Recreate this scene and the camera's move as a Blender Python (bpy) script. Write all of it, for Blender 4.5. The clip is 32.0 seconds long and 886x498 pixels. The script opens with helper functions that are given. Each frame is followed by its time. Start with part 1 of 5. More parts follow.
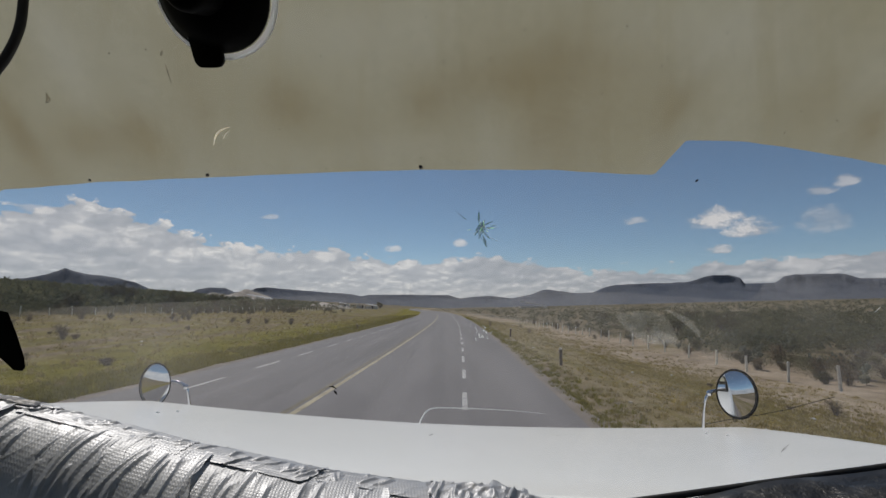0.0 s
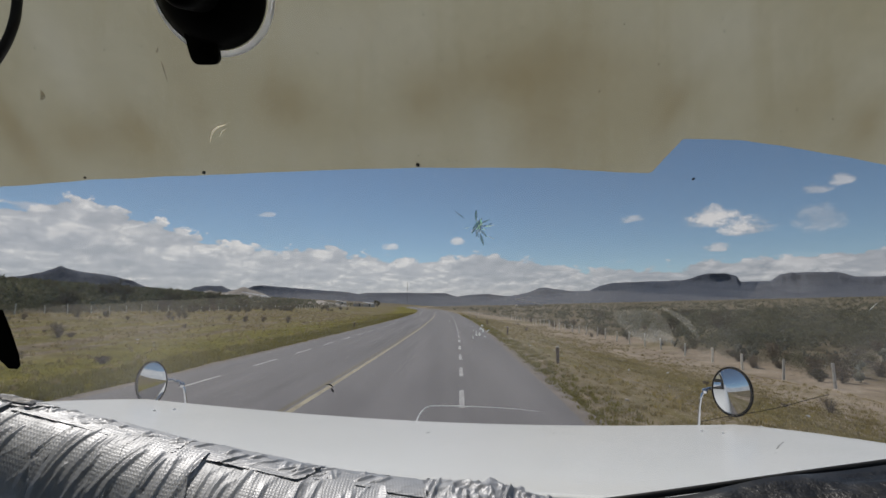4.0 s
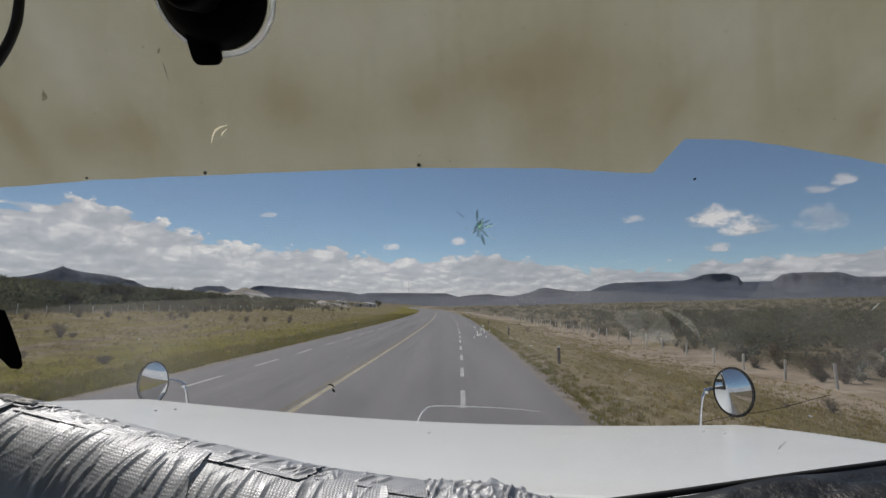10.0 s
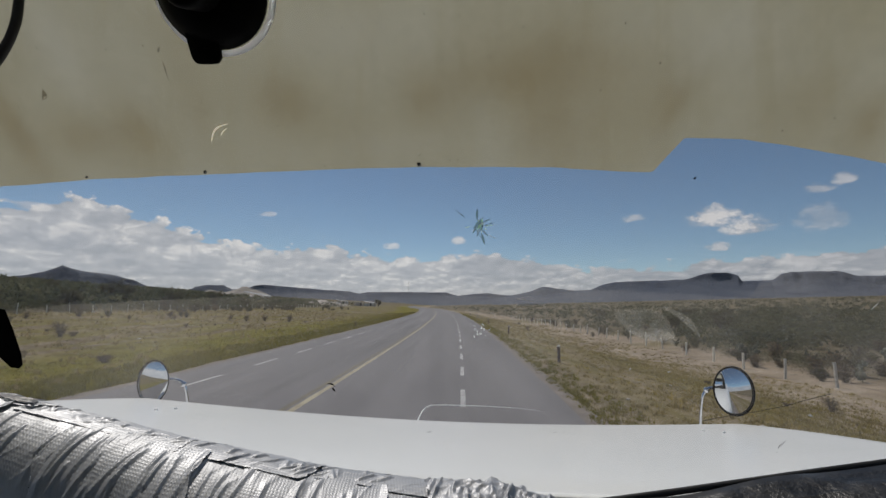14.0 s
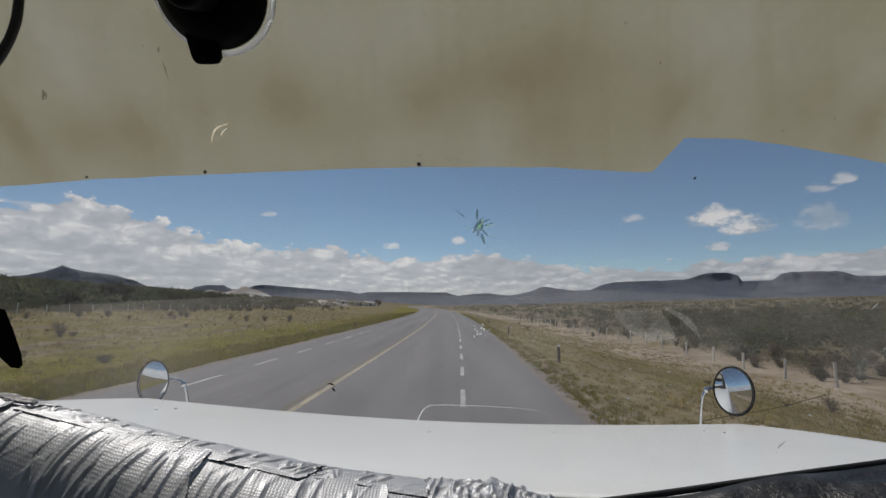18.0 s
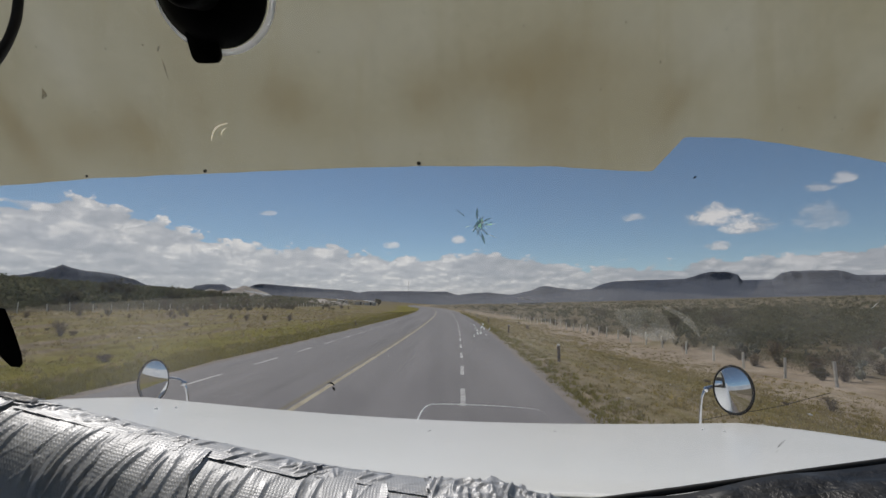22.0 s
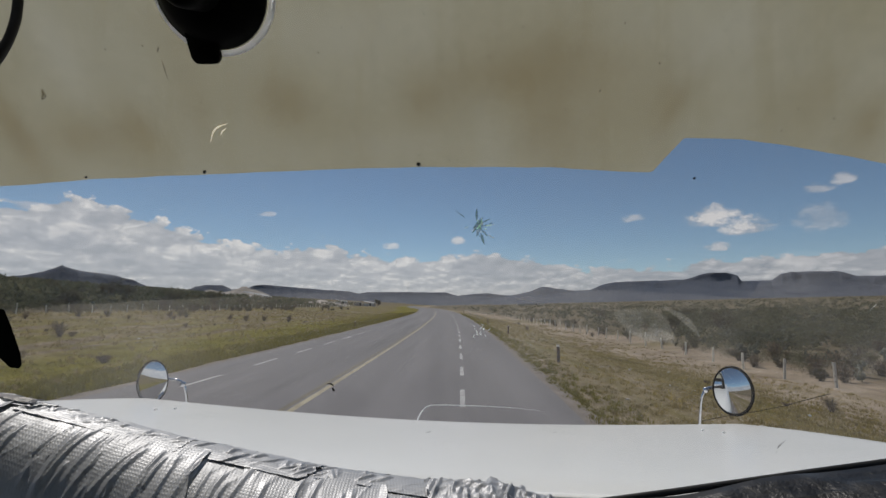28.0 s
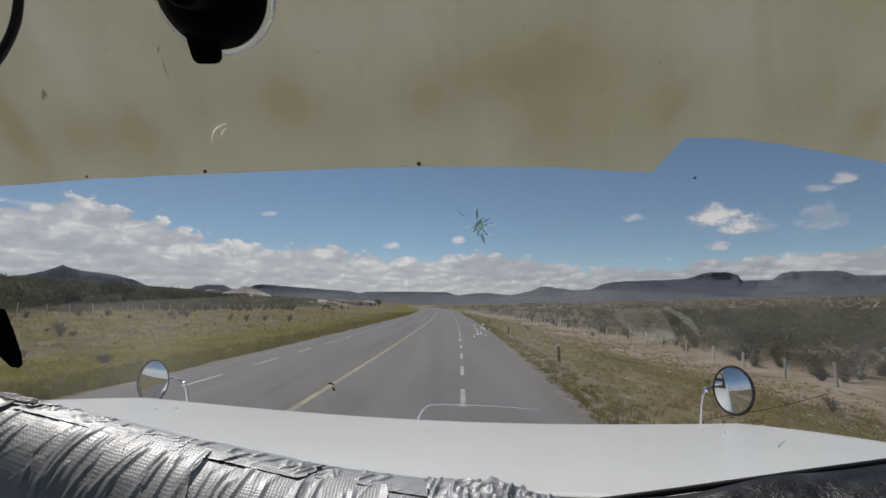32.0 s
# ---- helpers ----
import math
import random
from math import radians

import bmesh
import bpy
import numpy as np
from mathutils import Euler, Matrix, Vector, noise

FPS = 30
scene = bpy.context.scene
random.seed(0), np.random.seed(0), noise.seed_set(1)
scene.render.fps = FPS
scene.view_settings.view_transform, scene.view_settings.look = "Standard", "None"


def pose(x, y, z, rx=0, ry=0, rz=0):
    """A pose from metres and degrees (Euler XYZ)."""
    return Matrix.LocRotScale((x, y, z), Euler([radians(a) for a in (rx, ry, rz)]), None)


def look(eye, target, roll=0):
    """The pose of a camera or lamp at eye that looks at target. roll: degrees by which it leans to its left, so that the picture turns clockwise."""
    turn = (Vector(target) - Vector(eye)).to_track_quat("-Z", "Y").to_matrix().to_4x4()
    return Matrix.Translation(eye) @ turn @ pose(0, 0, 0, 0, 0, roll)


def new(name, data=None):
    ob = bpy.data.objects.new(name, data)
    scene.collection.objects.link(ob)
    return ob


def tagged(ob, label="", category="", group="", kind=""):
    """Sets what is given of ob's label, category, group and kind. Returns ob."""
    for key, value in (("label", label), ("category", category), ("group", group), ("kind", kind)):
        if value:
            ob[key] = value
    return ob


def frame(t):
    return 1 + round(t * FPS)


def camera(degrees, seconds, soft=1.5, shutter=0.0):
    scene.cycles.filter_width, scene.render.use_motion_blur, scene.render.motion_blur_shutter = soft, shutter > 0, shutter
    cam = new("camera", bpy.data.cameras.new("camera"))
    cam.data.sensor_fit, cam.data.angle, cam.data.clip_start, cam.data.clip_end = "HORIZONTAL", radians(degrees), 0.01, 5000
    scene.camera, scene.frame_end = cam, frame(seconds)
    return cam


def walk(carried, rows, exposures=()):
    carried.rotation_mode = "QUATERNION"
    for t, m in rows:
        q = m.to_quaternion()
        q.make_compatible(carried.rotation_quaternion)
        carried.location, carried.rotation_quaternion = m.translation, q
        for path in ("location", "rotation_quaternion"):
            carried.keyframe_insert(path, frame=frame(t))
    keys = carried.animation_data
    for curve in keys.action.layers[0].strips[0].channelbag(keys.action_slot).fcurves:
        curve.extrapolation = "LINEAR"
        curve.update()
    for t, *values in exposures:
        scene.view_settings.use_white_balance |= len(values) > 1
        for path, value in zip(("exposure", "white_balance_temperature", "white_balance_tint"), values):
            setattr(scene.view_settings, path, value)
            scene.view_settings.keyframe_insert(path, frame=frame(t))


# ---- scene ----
# The truck stands still on the road; the lens sits behind its windscreen.
LENS_HEIGHT = 2.1
TILT = 6.72
cam = camera(86.0, 32.0, soft=1.5)
# seconds, turn to the left, turn upward (degrees)
SHAKE = [
    (0.0, 0.262, 0.314), (0.5, -0.102, 0.208), (1.0, 0.000, 0.000), (1.5, -0.102, 0.000), (2.0, -0.259, -0.416), (2.5, -0.051, 0.208),
    (3.0, 0.051, -0.051), (3.5, -0.102, 0.051), (5.5, 0.000, 0.102), (6.0, 0.000, -0.102), (6.5, 0.000, 0.000), (7.0, 0.000, 0.051),
    (7.5, 0.000, 0.102), (8.0, 0.051, 0.000), (8.5, 0.000, 0.000), (9.0, 0.000, 0.000), (9.5, 0.102, 0.000), (10.0, 0.051, 0.102),
    (10.5, 0.000, 0.102), (11.0, -0.051, 0.157), (11.5, -0.153, 0.208), (12.0, 0.051, 0.051), (12.5, 0.000, -0.106), (13.0, -0.102, 0.102),
    (13.5, 0.000, 0.051), (14.0, 0.051, 0.000), (14.5, 0.102, -0.051), (16.5, 0.051, 0.102), (17.0, 0.000, 0.000), (17.5, -0.102, 0.051),
    (18.0, 0.051, 0.000), (18.5, -0.051, -0.051), (19.0, 0.102, 0.102), (19.5, 0.000, 0.000), (20.0, -0.102, 0.051), (20.5, -0.102, 0.102),
    (21.0, 0.000, 0.000), (21.5, 0.102, -0.051), (22.0, 0.051, -0.102), (22.5, 0.000, -0.211), (23.0, 0.000, -0.102), (23.5, -0.051, 0.102),
    (24.0, -0.102, 0.000), (24.5, 0.000, 0.000), (25.0, 0.051, 0.102), (25.5, -0.051, 0.102), (27.5, -0.102, 0.051), (28.0, 0.000, 0.000),
    (28.5, -0.153, 0.000), (29.0, 0.102, 0.000), (29.5, 0.000, 0.000), (30.0, 0.102, 0.000), (30.5, 0.000, 0.051), (31.0, -0.102, -0.102),
    (31.5, -0.051, -0.102), (32.0, 0.051, -0.051),
]
walk(cam, [(t, pose(0, 0, LENS_HEIGHT, 90 + TILT + up, 0, left)) for t, left, up in SHAKE],
     [(0.0, -0.40, 6780, 11), (32.0, -0.40, 6780, 11)])

# ---- world and sun ----
SUN_AZ, SUN_EL = -28.0, 56.0
world = bpy.data.worlds.new("sky")
scene.world = world
world.use_nodes = True
wt = world.node_tree
wt.nodes.clear()


def wnode(kind, **values):
    n = wt.nodes.new(kind)
    for key, value in values.items():
        n.inputs[int(key[1:])].default_value = value
    return n


def wmath(op, a, b=0.0, c=0.0, clamp=False):
    n = wt.nodes.new("ShaderNodeMath")
    n.operation, n.use_clamp = op, clamp
    for i, v in enumerate((a, b, c)):
        if isinstance(v, (int, float)):
            n.inputs[i].default_value = v
        else:
            wt.links.new(v, n.inputs[i])
    return n.outputs[0]


def wramp(fac, stops, smooth=False):
    n = wt.nodes.new("ShaderNodeValToRGB")
    n.color_ramp.interpolation = "EASE" if smooth else "LINEAR"
    els = n.color_ramp.elements
    for i, (p, c) in enumerate(stops):
        e = els[i] if i < 2 else els.new(p)
        e.position, e.color = p, (*c, 1) if len(c) == 3 else c
    wt.links.new(fac, n.inputs[0])
    return n.outputs[0]


def wmix(fac, a, b):
    n = wt.nodes.new("ShaderNodeMix")
    n.data_type = "RGBA"
    for sock, v in ((n.inputs[0], fac), (n.inputs[6], a), (n.inputs[7], b)):
        if isinstance(v, (int, float)):
            sock.default_value = v
        elif isinstance(v, tuple):
            sock.default_value = (*v, 1)
        else:
            wt.links.new(v, sock)
    return n.outputs[2]


sky = wt.nodes.new("ShaderNodeTexSky")
sky.sky_type, sky.sun_disc = "NISHITA", False
sky.sun_elevation, sky.sun_rotation = radians(SUN_EL), radians(SUN_AZ)
sky.altitude, sky.air_density, sky.dust_density, sky.ozone_density = 2000, 0.85, 0.9, 1.8
coords = wt.nodes.new("ShaderNodeTexCoord")
sep = wt.nodes.new("ShaderNodeSeparateXYZ")
wt.links.new(coords.outputs["Generated"], sep.inputs[0])
az = wmath("MULTIPLY", wmath("ARCTAN2", sep.outputs[0], sep.outputs[1]), 180 / math.pi)
el = wmath("MULTIPLY", wmath("ARCSINE", sep.outputs[2]), 180 / math.pi)


def wnoise(sx, sy, scale, detail=8.0, rough=0.55, shift=0.0):
    n = wt.nodes.new("ShaderNodeTexNoise")
    comb = wt.nodes.new("ShaderNodeCombineXYZ")
    wt.links.new(wmath("MULTIPLY", az, sx), comb.inputs[0])
    wt.links.new(wmath("MULTIPLY", el, sy), comb.inputs[1])
    comb.inputs[2].default_value = shift
    wt.links.new(comb.outputs[0], n.inputs["Vector"])
    n.inputs["Scale"].default_value, n.inputs["Detail"].default_value, n.inputs["Roughness"].default_value = scale, detail, rough
    return n.outputs[0]


def wcells(sx, sy, scale, detail, dx=0.0, dy=0.0):
    """Rounded heaps, as on the top of a cumulus: 1 at the middle of a heap, 0 in the creases."""
    n = wt.nodes.new("ShaderNodeTexVoronoi")
    n.voronoi_dimensions, n.feature, n.normalize = "2D", "SMOOTH_F1", True
    comb = wt.nodes.new("ShaderNodeCombineXYZ")
    wt.links.new(wmath("ADD", wmath("MULTIPLY_ADD", az, sx, dx * sx), wmath("MULTIPLY", warp, 1.3)), comb.inputs[0])
    wt.links.new(wmath("ADD", wmath("MULTIPLY_ADD", el, sy, dy * sy), wmath("MULTIPLY", warp_b, 1.0)), comb.inputs[1])
    wt.links.new(comb.outputs[0], n.inputs["Vector"])
    for key, value in (("Scale", scale), ("Detail", detail), ("Roughness", 0.55), ("Lacunarity", 2.2), ("Smoothness", 0.35)):
        n.inputs[key].default_value = value
    return wmath("SUBTRACT", 1.0, wmath("MULTIPLY", n.outputs["Distance"], 1.7), clamp=True)


puff = wnoise(1.0, 1.5, 0.28, 10.0, 0.6)
fray = wnoise(1.0, 1.6, 0.36, 10.0, 0.6, 2.2)
wisps = wnoise(0.55, 2.6, 0.5, 8.0, 0.62, 3.1)
warp = wmath("SUBTRACT", wnoise(1.0, 1.6, 0.45, 5.0, 0.6, 5.1), 0.5)
warp_b = wmath("SUBTRACT", wnoise(1.0, 1.6, 0.45, 5.0, 0.6, 8.4), 0.5)
tier = wmath("DIVIDE", wmath("SUBTRACT", el, 2.6), 2.6, clamp=True)


def heaps(dx, dy):
    """Broad heaps high in the bank, smaller and flatter ones towards the horizon."""
    big, small = wcells(0.36, 0.72, 1.0, 3.0, dx, dy), wcells(0.62, 1.9, 1.0, 2.5, dx * 0.6, dy * 0.5)
    return wmath("ADD", wmath("MULTIPLY", big, tier), wmath("MULTIPLY", small, wmath("SUBTRACT", 1.0, tier)))


heap = heaps(0.0, 0.0)
relief = wmath("SUBTRACT", heap, heaps(-0.7, 0.9))
swath = wnoise(0.35, 0.9, 0.5, 4.0, 0.55, 11.0)
# top of the cloud bank along the horizon: bearing, elevation
BANK = [(-47, 9.0), (-43.5, 9.0), (-39, 10.6), (-35, 10.3), (-30, 8.6), (-25, 7.4), (-19, 6.7), (-13, 7.3), (-11, 6.6), (-4.4, 5.9),
        (1, 6.3), (6.6, 6.5), (12, 5.2), (18, 4.5), (24, 4.5), (29, 4.9), (34, 4.9), (37, 5.2), (43, 5.6)]
band = wramp(wmath("DIVIDE", wmath("ADD", az, 60.0), 120.0), [((a + 60) / 120, (e / 12,) * 3) for a, e in BANK])
bank = wmath("MULTIPLY", band, 12.0)
edge = wmath("SUBTRACT", wmath("ADD", wmath("ADD", bank, wmath("MULTIPLY", wmath("SUBTRACT", puff, 0.53), 4.4)), wmath("MULTIPLY", wmath("SUBTRACT", heap, 0.62), 2.0)), el)
cover = wmath("MULTIPLY_ADD", edge, 3.0, 0.3, clamp=True)
under = wmath("DIVIDE", edge, 5.5, clamp=True)
single = wmath("MULTIPLY", el, 0.0)
# single small clouds above the bank: bearing, elevation, half width, half height, thickness
for a, e, w, h, k in [(30.2, 9.0, 2.9, 1.6, 1.0), (33.0, 7.9, 2.9, 1.4, 0.95), (30.2, 6.0, 1.5, 0.7, 0.8), (22.0, 9.6, 1.8, 0.7, 0.6),
                      (38.6, 11.0, 1.5, 0.7, 0.6), (40.6, 11.6, 1.3, 0.8, 0.7), (38.8, 8.0, 2.4, 1.7, 0.4), (-41.1, 8.9, 1.6, 0.6, 0.6),
                      (-20.5, 10.2, 1.1, 0.4, 0.5), (1.9, 7.6, 1.1, 0.7, 0.8), (-6.4, 7.0, 1.2, 0.6, 0.7)]:
    dx = wmath("POWER", wmath("ABSOLUTE", wmath("DIVIDE", wmath("SUBTRACT", az, a), w)), 2.0)
    dy = wmath("POWER", wmath("ABSOLUTE", wmath("DIVIDE", wmath("SUBTRACT", el, e), h)), 2.0)
    blob = wmath("SUBTRACT", 1.0, wmath("ADD", dx, dy))
    flat = wmath("MULTIPLY", wmath("SUBTRACT", e - 0.35 * h, el), 1.6 / h, clamp=True)
    blob = wmath("SUBTRACT", wmath("ADD", blob, wmath("MULTIPLY", wmath("SUBTRACT", fray, 0.52), 3.0)), flat)
    blob = wmath("ADD", blob, wmath("MULTIPLY", wmath("SUBTRACT", heap, 0.62), 0.9))
    blob = wmath("MULTIPLY", wmath("MULTIPLY", blob, 1.5, clamp=True), k)
    single = wmath("MAXIMUM", single, blob)
tone = wmath("ADD", wmath("MULTIPLY", relief, 0.30), wmath("ADD", wmath("MULTIPLY", heap, 0.16), wmath("ADD", wmath("MULTIPLY", puff, 0.34), wmath("MULTIPLY", swath, 0.55))))
lit = wramp(wmath("SUBTRACT", tone, wmath("MULTIPLY", under, 0.10)), [(0.33, (0.46, 0.50, 0.565)), (0.50, (0.57, 0.605, 0.66)), (0.68, (0.88, 0.89, 0.905))])
low = wramp(wmath("ADD", wmath("MULTIPLY", wisps, 0.55), wmath("MULTIPLY", tone, 0.5)), [(0.35, (0.47, 0.51, 0.575)), (0.62, (0.68, 0.69, 0.715))])
cover = wmath("MAXIMUM", cover, single)
haze = wmath("DIVIDE", wmath("SUBTRACT", 3.4, el), 4.4, clamp=True)
fair = wramp(wmath("ADD", tone, wmath("MULTIPLY", single, 0.12)), [(0.30, (0.50, 0.54, 0.62)), (0.60, (0.90, 0.90, 0.91))])
dim = wramp(wmath("DIVIDE", wmath("ADD", az, 60.0), 120.0), [(0.42, (1.0, 1.0, 1.0)), (0.80, (0.70, 0.715, 0.745))])
muted = wt.nodes.new("ShaderNodeMix")
muted.data_type, muted.blend_type = "RGBA", "MULTIPLY"
muted.inputs[0].default_value = 1.0
wt.links.new(wmix(haze, lit, low), muted.inputs[6])
wt.links.new(dim, muted.inputs[7])
faint = wt.nodes.new("ShaderNodeMix")
faint.data_type, faint.blend_type = "RGBA", "MULTIPLY"
faint.inputs[0].default_value = 0.5
wt.links.new(fair, faint.inputs[6])
wt.links.new(dim, faint.inputs[7])
cloud = wmix(single, muted.outputs[2], faint.outputs[2])
gain = wt.nodes.new("ShaderNodeVectorMath")
gain.operation = "SCALE"
gain.inputs["Scale"].default_value = 0.090
calm = wt.nodes.new("ShaderNodeMix")
calm.data_type, calm.blend_type = "RGBA", "MULTIPLY"
calm.inputs[0].default_value, calm.inputs[7].default_value = 1.0, (0.99, 1.05, 1.0, 1)
wt.links.new(sky.outputs[0], calm.inputs[6])
wt.links.new(calm.outputs[2], gain.inputs[0])
total = wmix(wmath("MULTIPLY", cover, 0.93), gain.outputs[0], cloud)
bg = wt.nodes.new("ShaderNodeBackground")
wout = wt.nodes.new("ShaderNodeOutputWorld")
wt.links.new(total, bg.inputs[0])
wt.links.new(bg.outputs[0], wout.inputs[0])

sun = new("sun", bpy.data.lights.new("sun", "SUN"))
sun.data.energy, sun.data.angle, sun.data.color = 3.3, radians(0.5), (1.0, 0.965, 0.91)
s_az, s_el = radians(SUN_AZ), radians(SUN_EL)
sun.matrix_world = look((50 * math.sin(s_az) * math.cos(s_el), 50 * math.cos(s_az) * math.cos(s_el), 50 * math.sin(s_el)), (0, 0, 0))


# ---- materials ----
def tree_of(name):
    m = bpy.data.materials.new(name)
    m.use_nodes = True
    t = m.node_tree
    return m, t, t.nodes["Principled BSDF"]


def noise_of(t, scale, detail=6.0, rough=0.6, stretch=(1, 1, 1), space="Object"):
    tc, mp, n = t.nodes.new("ShaderNodeTexCoord"), t.nodes.new("ShaderNodeMapping"), t.nodes.new("ShaderNodeTexNoise")
    mp.inputs["Scale"].default_value = stretch
    t.links.new(tc.outputs[space], mp.inputs[0])
    t.links.new(mp.outputs[0], n.inputs["Vector"])
    n.inputs["Scale"].default_value, n.inputs["Detail"].default_value, n.inputs["Roughness"].default_value = scale, detail, rough
    return n.outputs[0]


def ramp_of(t, fac, stops):
    n = t.nodes.new("ShaderNodeValToRGB")
    els = n.color_ramp.elements
    for i, (p, c) in enumerate(stops):
        e = els[i] if i < 2 else els.new(p)
        e.position, e.color = p, (*c, 1)
    t.links.new(fac, n.inputs[0])
    return n.outputs[0]


def mix_of(t, fac, a, b, mode="MIX"):
    n = t.nodes.new("ShaderNodeMix")
    n.data_type, n.blend_type = "RGBA", mode
    for sock, v in ((n.inputs[0], fac), (n.inputs[6], a), (n.inputs[7], b)):
        if isinstance(v, (int, float)):
            sock.default_value = v
        elif isinstance(v, tuple):
            sock.default_value = (*v, 1)
        else:
            t.links.new(v, sock)
    return n.outputs[2]


def bump_of(t, height, bsdf, strength=0.3, distance=0.01):
    b = t.nodes.new("ShaderNodeBump")
    b.inputs["Strength"].default_value, b.inputs["Distance"].default_value = strength, distance
    t.links.new(height, b.inputs["Height"])
    t.links.new(b.outputs[0], bsdf.inputs["Normal"])
    return b


def surface(name, dark, light, scale=4.0, rough=0.7, metal=0.0, grain=60.0, bump=0.3, depth=0.005, stretch=(1, 1, 1), vary=0.0, island=False, spread=(0.35, 0.65)):
    """Two scales of noise between two colours, a fine relief, and a shift of value from piece to piece."""
    m, t, b = tree_of(name)
    big, fine = noise_of(t, scale, stretch=stretch), noise_of(t, grain)
    col = ramp_of(t, big, [(spread[0], dark), (spread[1], light)])
    col = mix_of(t, 0.35, col, ramp_of(t, fine, [(0.3, (0.55, 0.55, 0.55)), (0.7, (1.3, 1.3, 1.3))]), "MULTIPLY")
    if vary:
        src = t.nodes.new("ShaderNodeNewGeometry").outputs["Random Per Island"] if island else t.nodes.new("ShaderNodeObjectInfo").outputs["Random"]
        col = mix_of(t, 1.0, col, ramp_of(t, src, [(0.0, (1 - vary,) * 3), (1.0, (1 + vary, 1 + vary, 1 + vary * 0.7))]), "MULTIPLY")
    t.links.new(col, b.inputs["Base Color"])
    b.inputs["Roughness"].default_value, b.inputs["Metallic"].default_value = rough, metal
    if bump:
        bump_of(t, fine, b, bump, depth)
    return m


def leafy(name, dark, light, scale, vary, island=False, through_light=0.4):
    """Thin leaves and blades: part of the light passes through them."""
    m, t, b = tree_of(name)
    col = ramp_of(t, noise_of(t, scale), [(0.35, dark), (0.65, light)])
    src = t.nodes.new("ShaderNodeNewGeometry").outputs["Random Per Island"]
    col = mix_of(t, 1.0, col, ramp_of(t, src, [(0.0, (1 - vary,) * 3), (1.0, (1 + vary, 1 + vary, 1 + vary * 0.7))]), "MULTIPLY")
    if not island:
        src = t.nodes.new("ShaderNodeObjectInfo").outputs["Random"]
        col = mix_of(t, 1.0, col, ramp_of(t, src, [(0.0, (0.75, 0.72, 0.75)), (1.0, (1.25, 1.2, 1.1))]), "MULTIPLY")
    back, mix = t.nodes.new("ShaderNodeBsdfTranslucent"), t.nodes.new("ShaderNodeMixShader")
    mix.inputs[0].default_value = through_light
    t.links.new(col, b.inputs["Base Color"])
    t.links.new(col, back.inputs[0])
    b.inputs["Roughness"].default_value = 0.85
    b.inputs["Specular IOR Level"].default_value = 0.15
    t.links.new(b.outputs[0], mix.inputs[1])
    t.links.new(back.outputs[0], mix.inputs[2])
    t.links.new(mix.outputs[0], t.nodes["Material Output"].inputs[0])
    return m


ASPHALT = surface("asphalt", (0.115, 0.111, 0.116), (0.170, 0.164, 0.170), 0.8, 0.85, grain=45, bump=0.5, depth=0.01, stretch=(1, 0.03, 1))
PAINT_WHITE = surface("road_paint_white", (0.27, 0.27, 0.27), (0.48, 0.48, 0.47), 3, 0.7, grain=30, bump=0.3)
PAINT_YELLOW = surface("road_paint_yellow", (0.26, 0.228, 0.15), (0.39, 0.345, 0.23), 1.2, 0.7, grain=30, bump=0.3)
CONCRETE = surface("fence_concrete", (0.58, 0.55, 0.49), (0.80, 0.77, 0.71), 5, 0.9, grain=50, vary=0.25)
RUST_WOOD = surface("brown_post", (0.035, 0.018, 0.015), (0.075, 0.038, 0.028), 8, 0.8, grain=70, vary=0.2)
REFLECTOR = surface("reflector", (0.5, 0.48, 0.45), (0.7, 0.68, 0.62), 30, 0.3, grain=200, bump=0.0)
WIRE = surface("barbed_wire", (0.12, 0.10, 0.09), (0.22, 0.2, 0.18), 20, 0.5, 0.7, bump=0)
ROCK = surface("quarry_spoil", (0.28, 0.25, 0.21), (0.46, 0.42, 0.37), 0.06, 0.95, grain=1.2, bump=0.6, depth=0.4)
SHEET_ROOF = surface("sheet_roof", (0.55, 0.57, 0.6), (0.72, 0.74, 0.76), 0.3, 0.4, 0.1, grain=4, bump=0.1)
HOUSE_WALL = surface("house_wall", (0.42, 0.38, 0.34), (0.6, 0.57, 0.52), 0.5, 0.9, grain=6)
# scrub tone shifted to blue-grey: the haze of distance is in the colour
HILL = surface("hazed_hill_scrub", (0.066, 0.080, 0.112), (0.100, 0.113, 0.142), 0.008, 1.0, grain=0.05, bump=0.8, depth=12, spread=(0.4, 0.62))
BARK = surface("bark", (0.05, 0.04, 0.032), (0.11, 0.09, 0.075), 8, 0.95, grain=50, bump=0.6, depth=0.02)
LEAF = leafy("scrub_leaf", (0.088, 0.092, 0.056), (0.165, 0.152, 0.10), 0.9, 0.3)
LEAF_DRY = leafy("dry_scrub_leaf", (0.13, 0.105, 0.075), (0.22, 0.18, 0.13), 0.9, 0.3)
LEAF_FAR = leafy("far_scrub_leaf", (0.070, 0.082, 0.049), (0.165, 0.158, 0.100), 0.16, 0.1, True, 0.55)
CACTUS = surface("cactus_pad", (0.10, 0.11, 0.075), (0.17, 0.175, 0.125), 6, 0.6, grain=90, bump=0.2, vary=0.25)
GRASS = leafy("verge_grass", (0.155, 0.143, 0.020), (0.25, 0.215, 0.05), 0.12, 0.2, True, 0.5)
GRASS_LUSH = leafy("lush_verge_grass", (0.29, 0.235, 0.075), (0.42, 0.34, 0.15), 0.2, 0.2, True, 0.6)
GRASS_DRY = leafy("dry_verge_grass", (0.25, 0.20, 0.085), (0.38, 0.31, 0.16), 0.2, 0.25, True, 0.5)
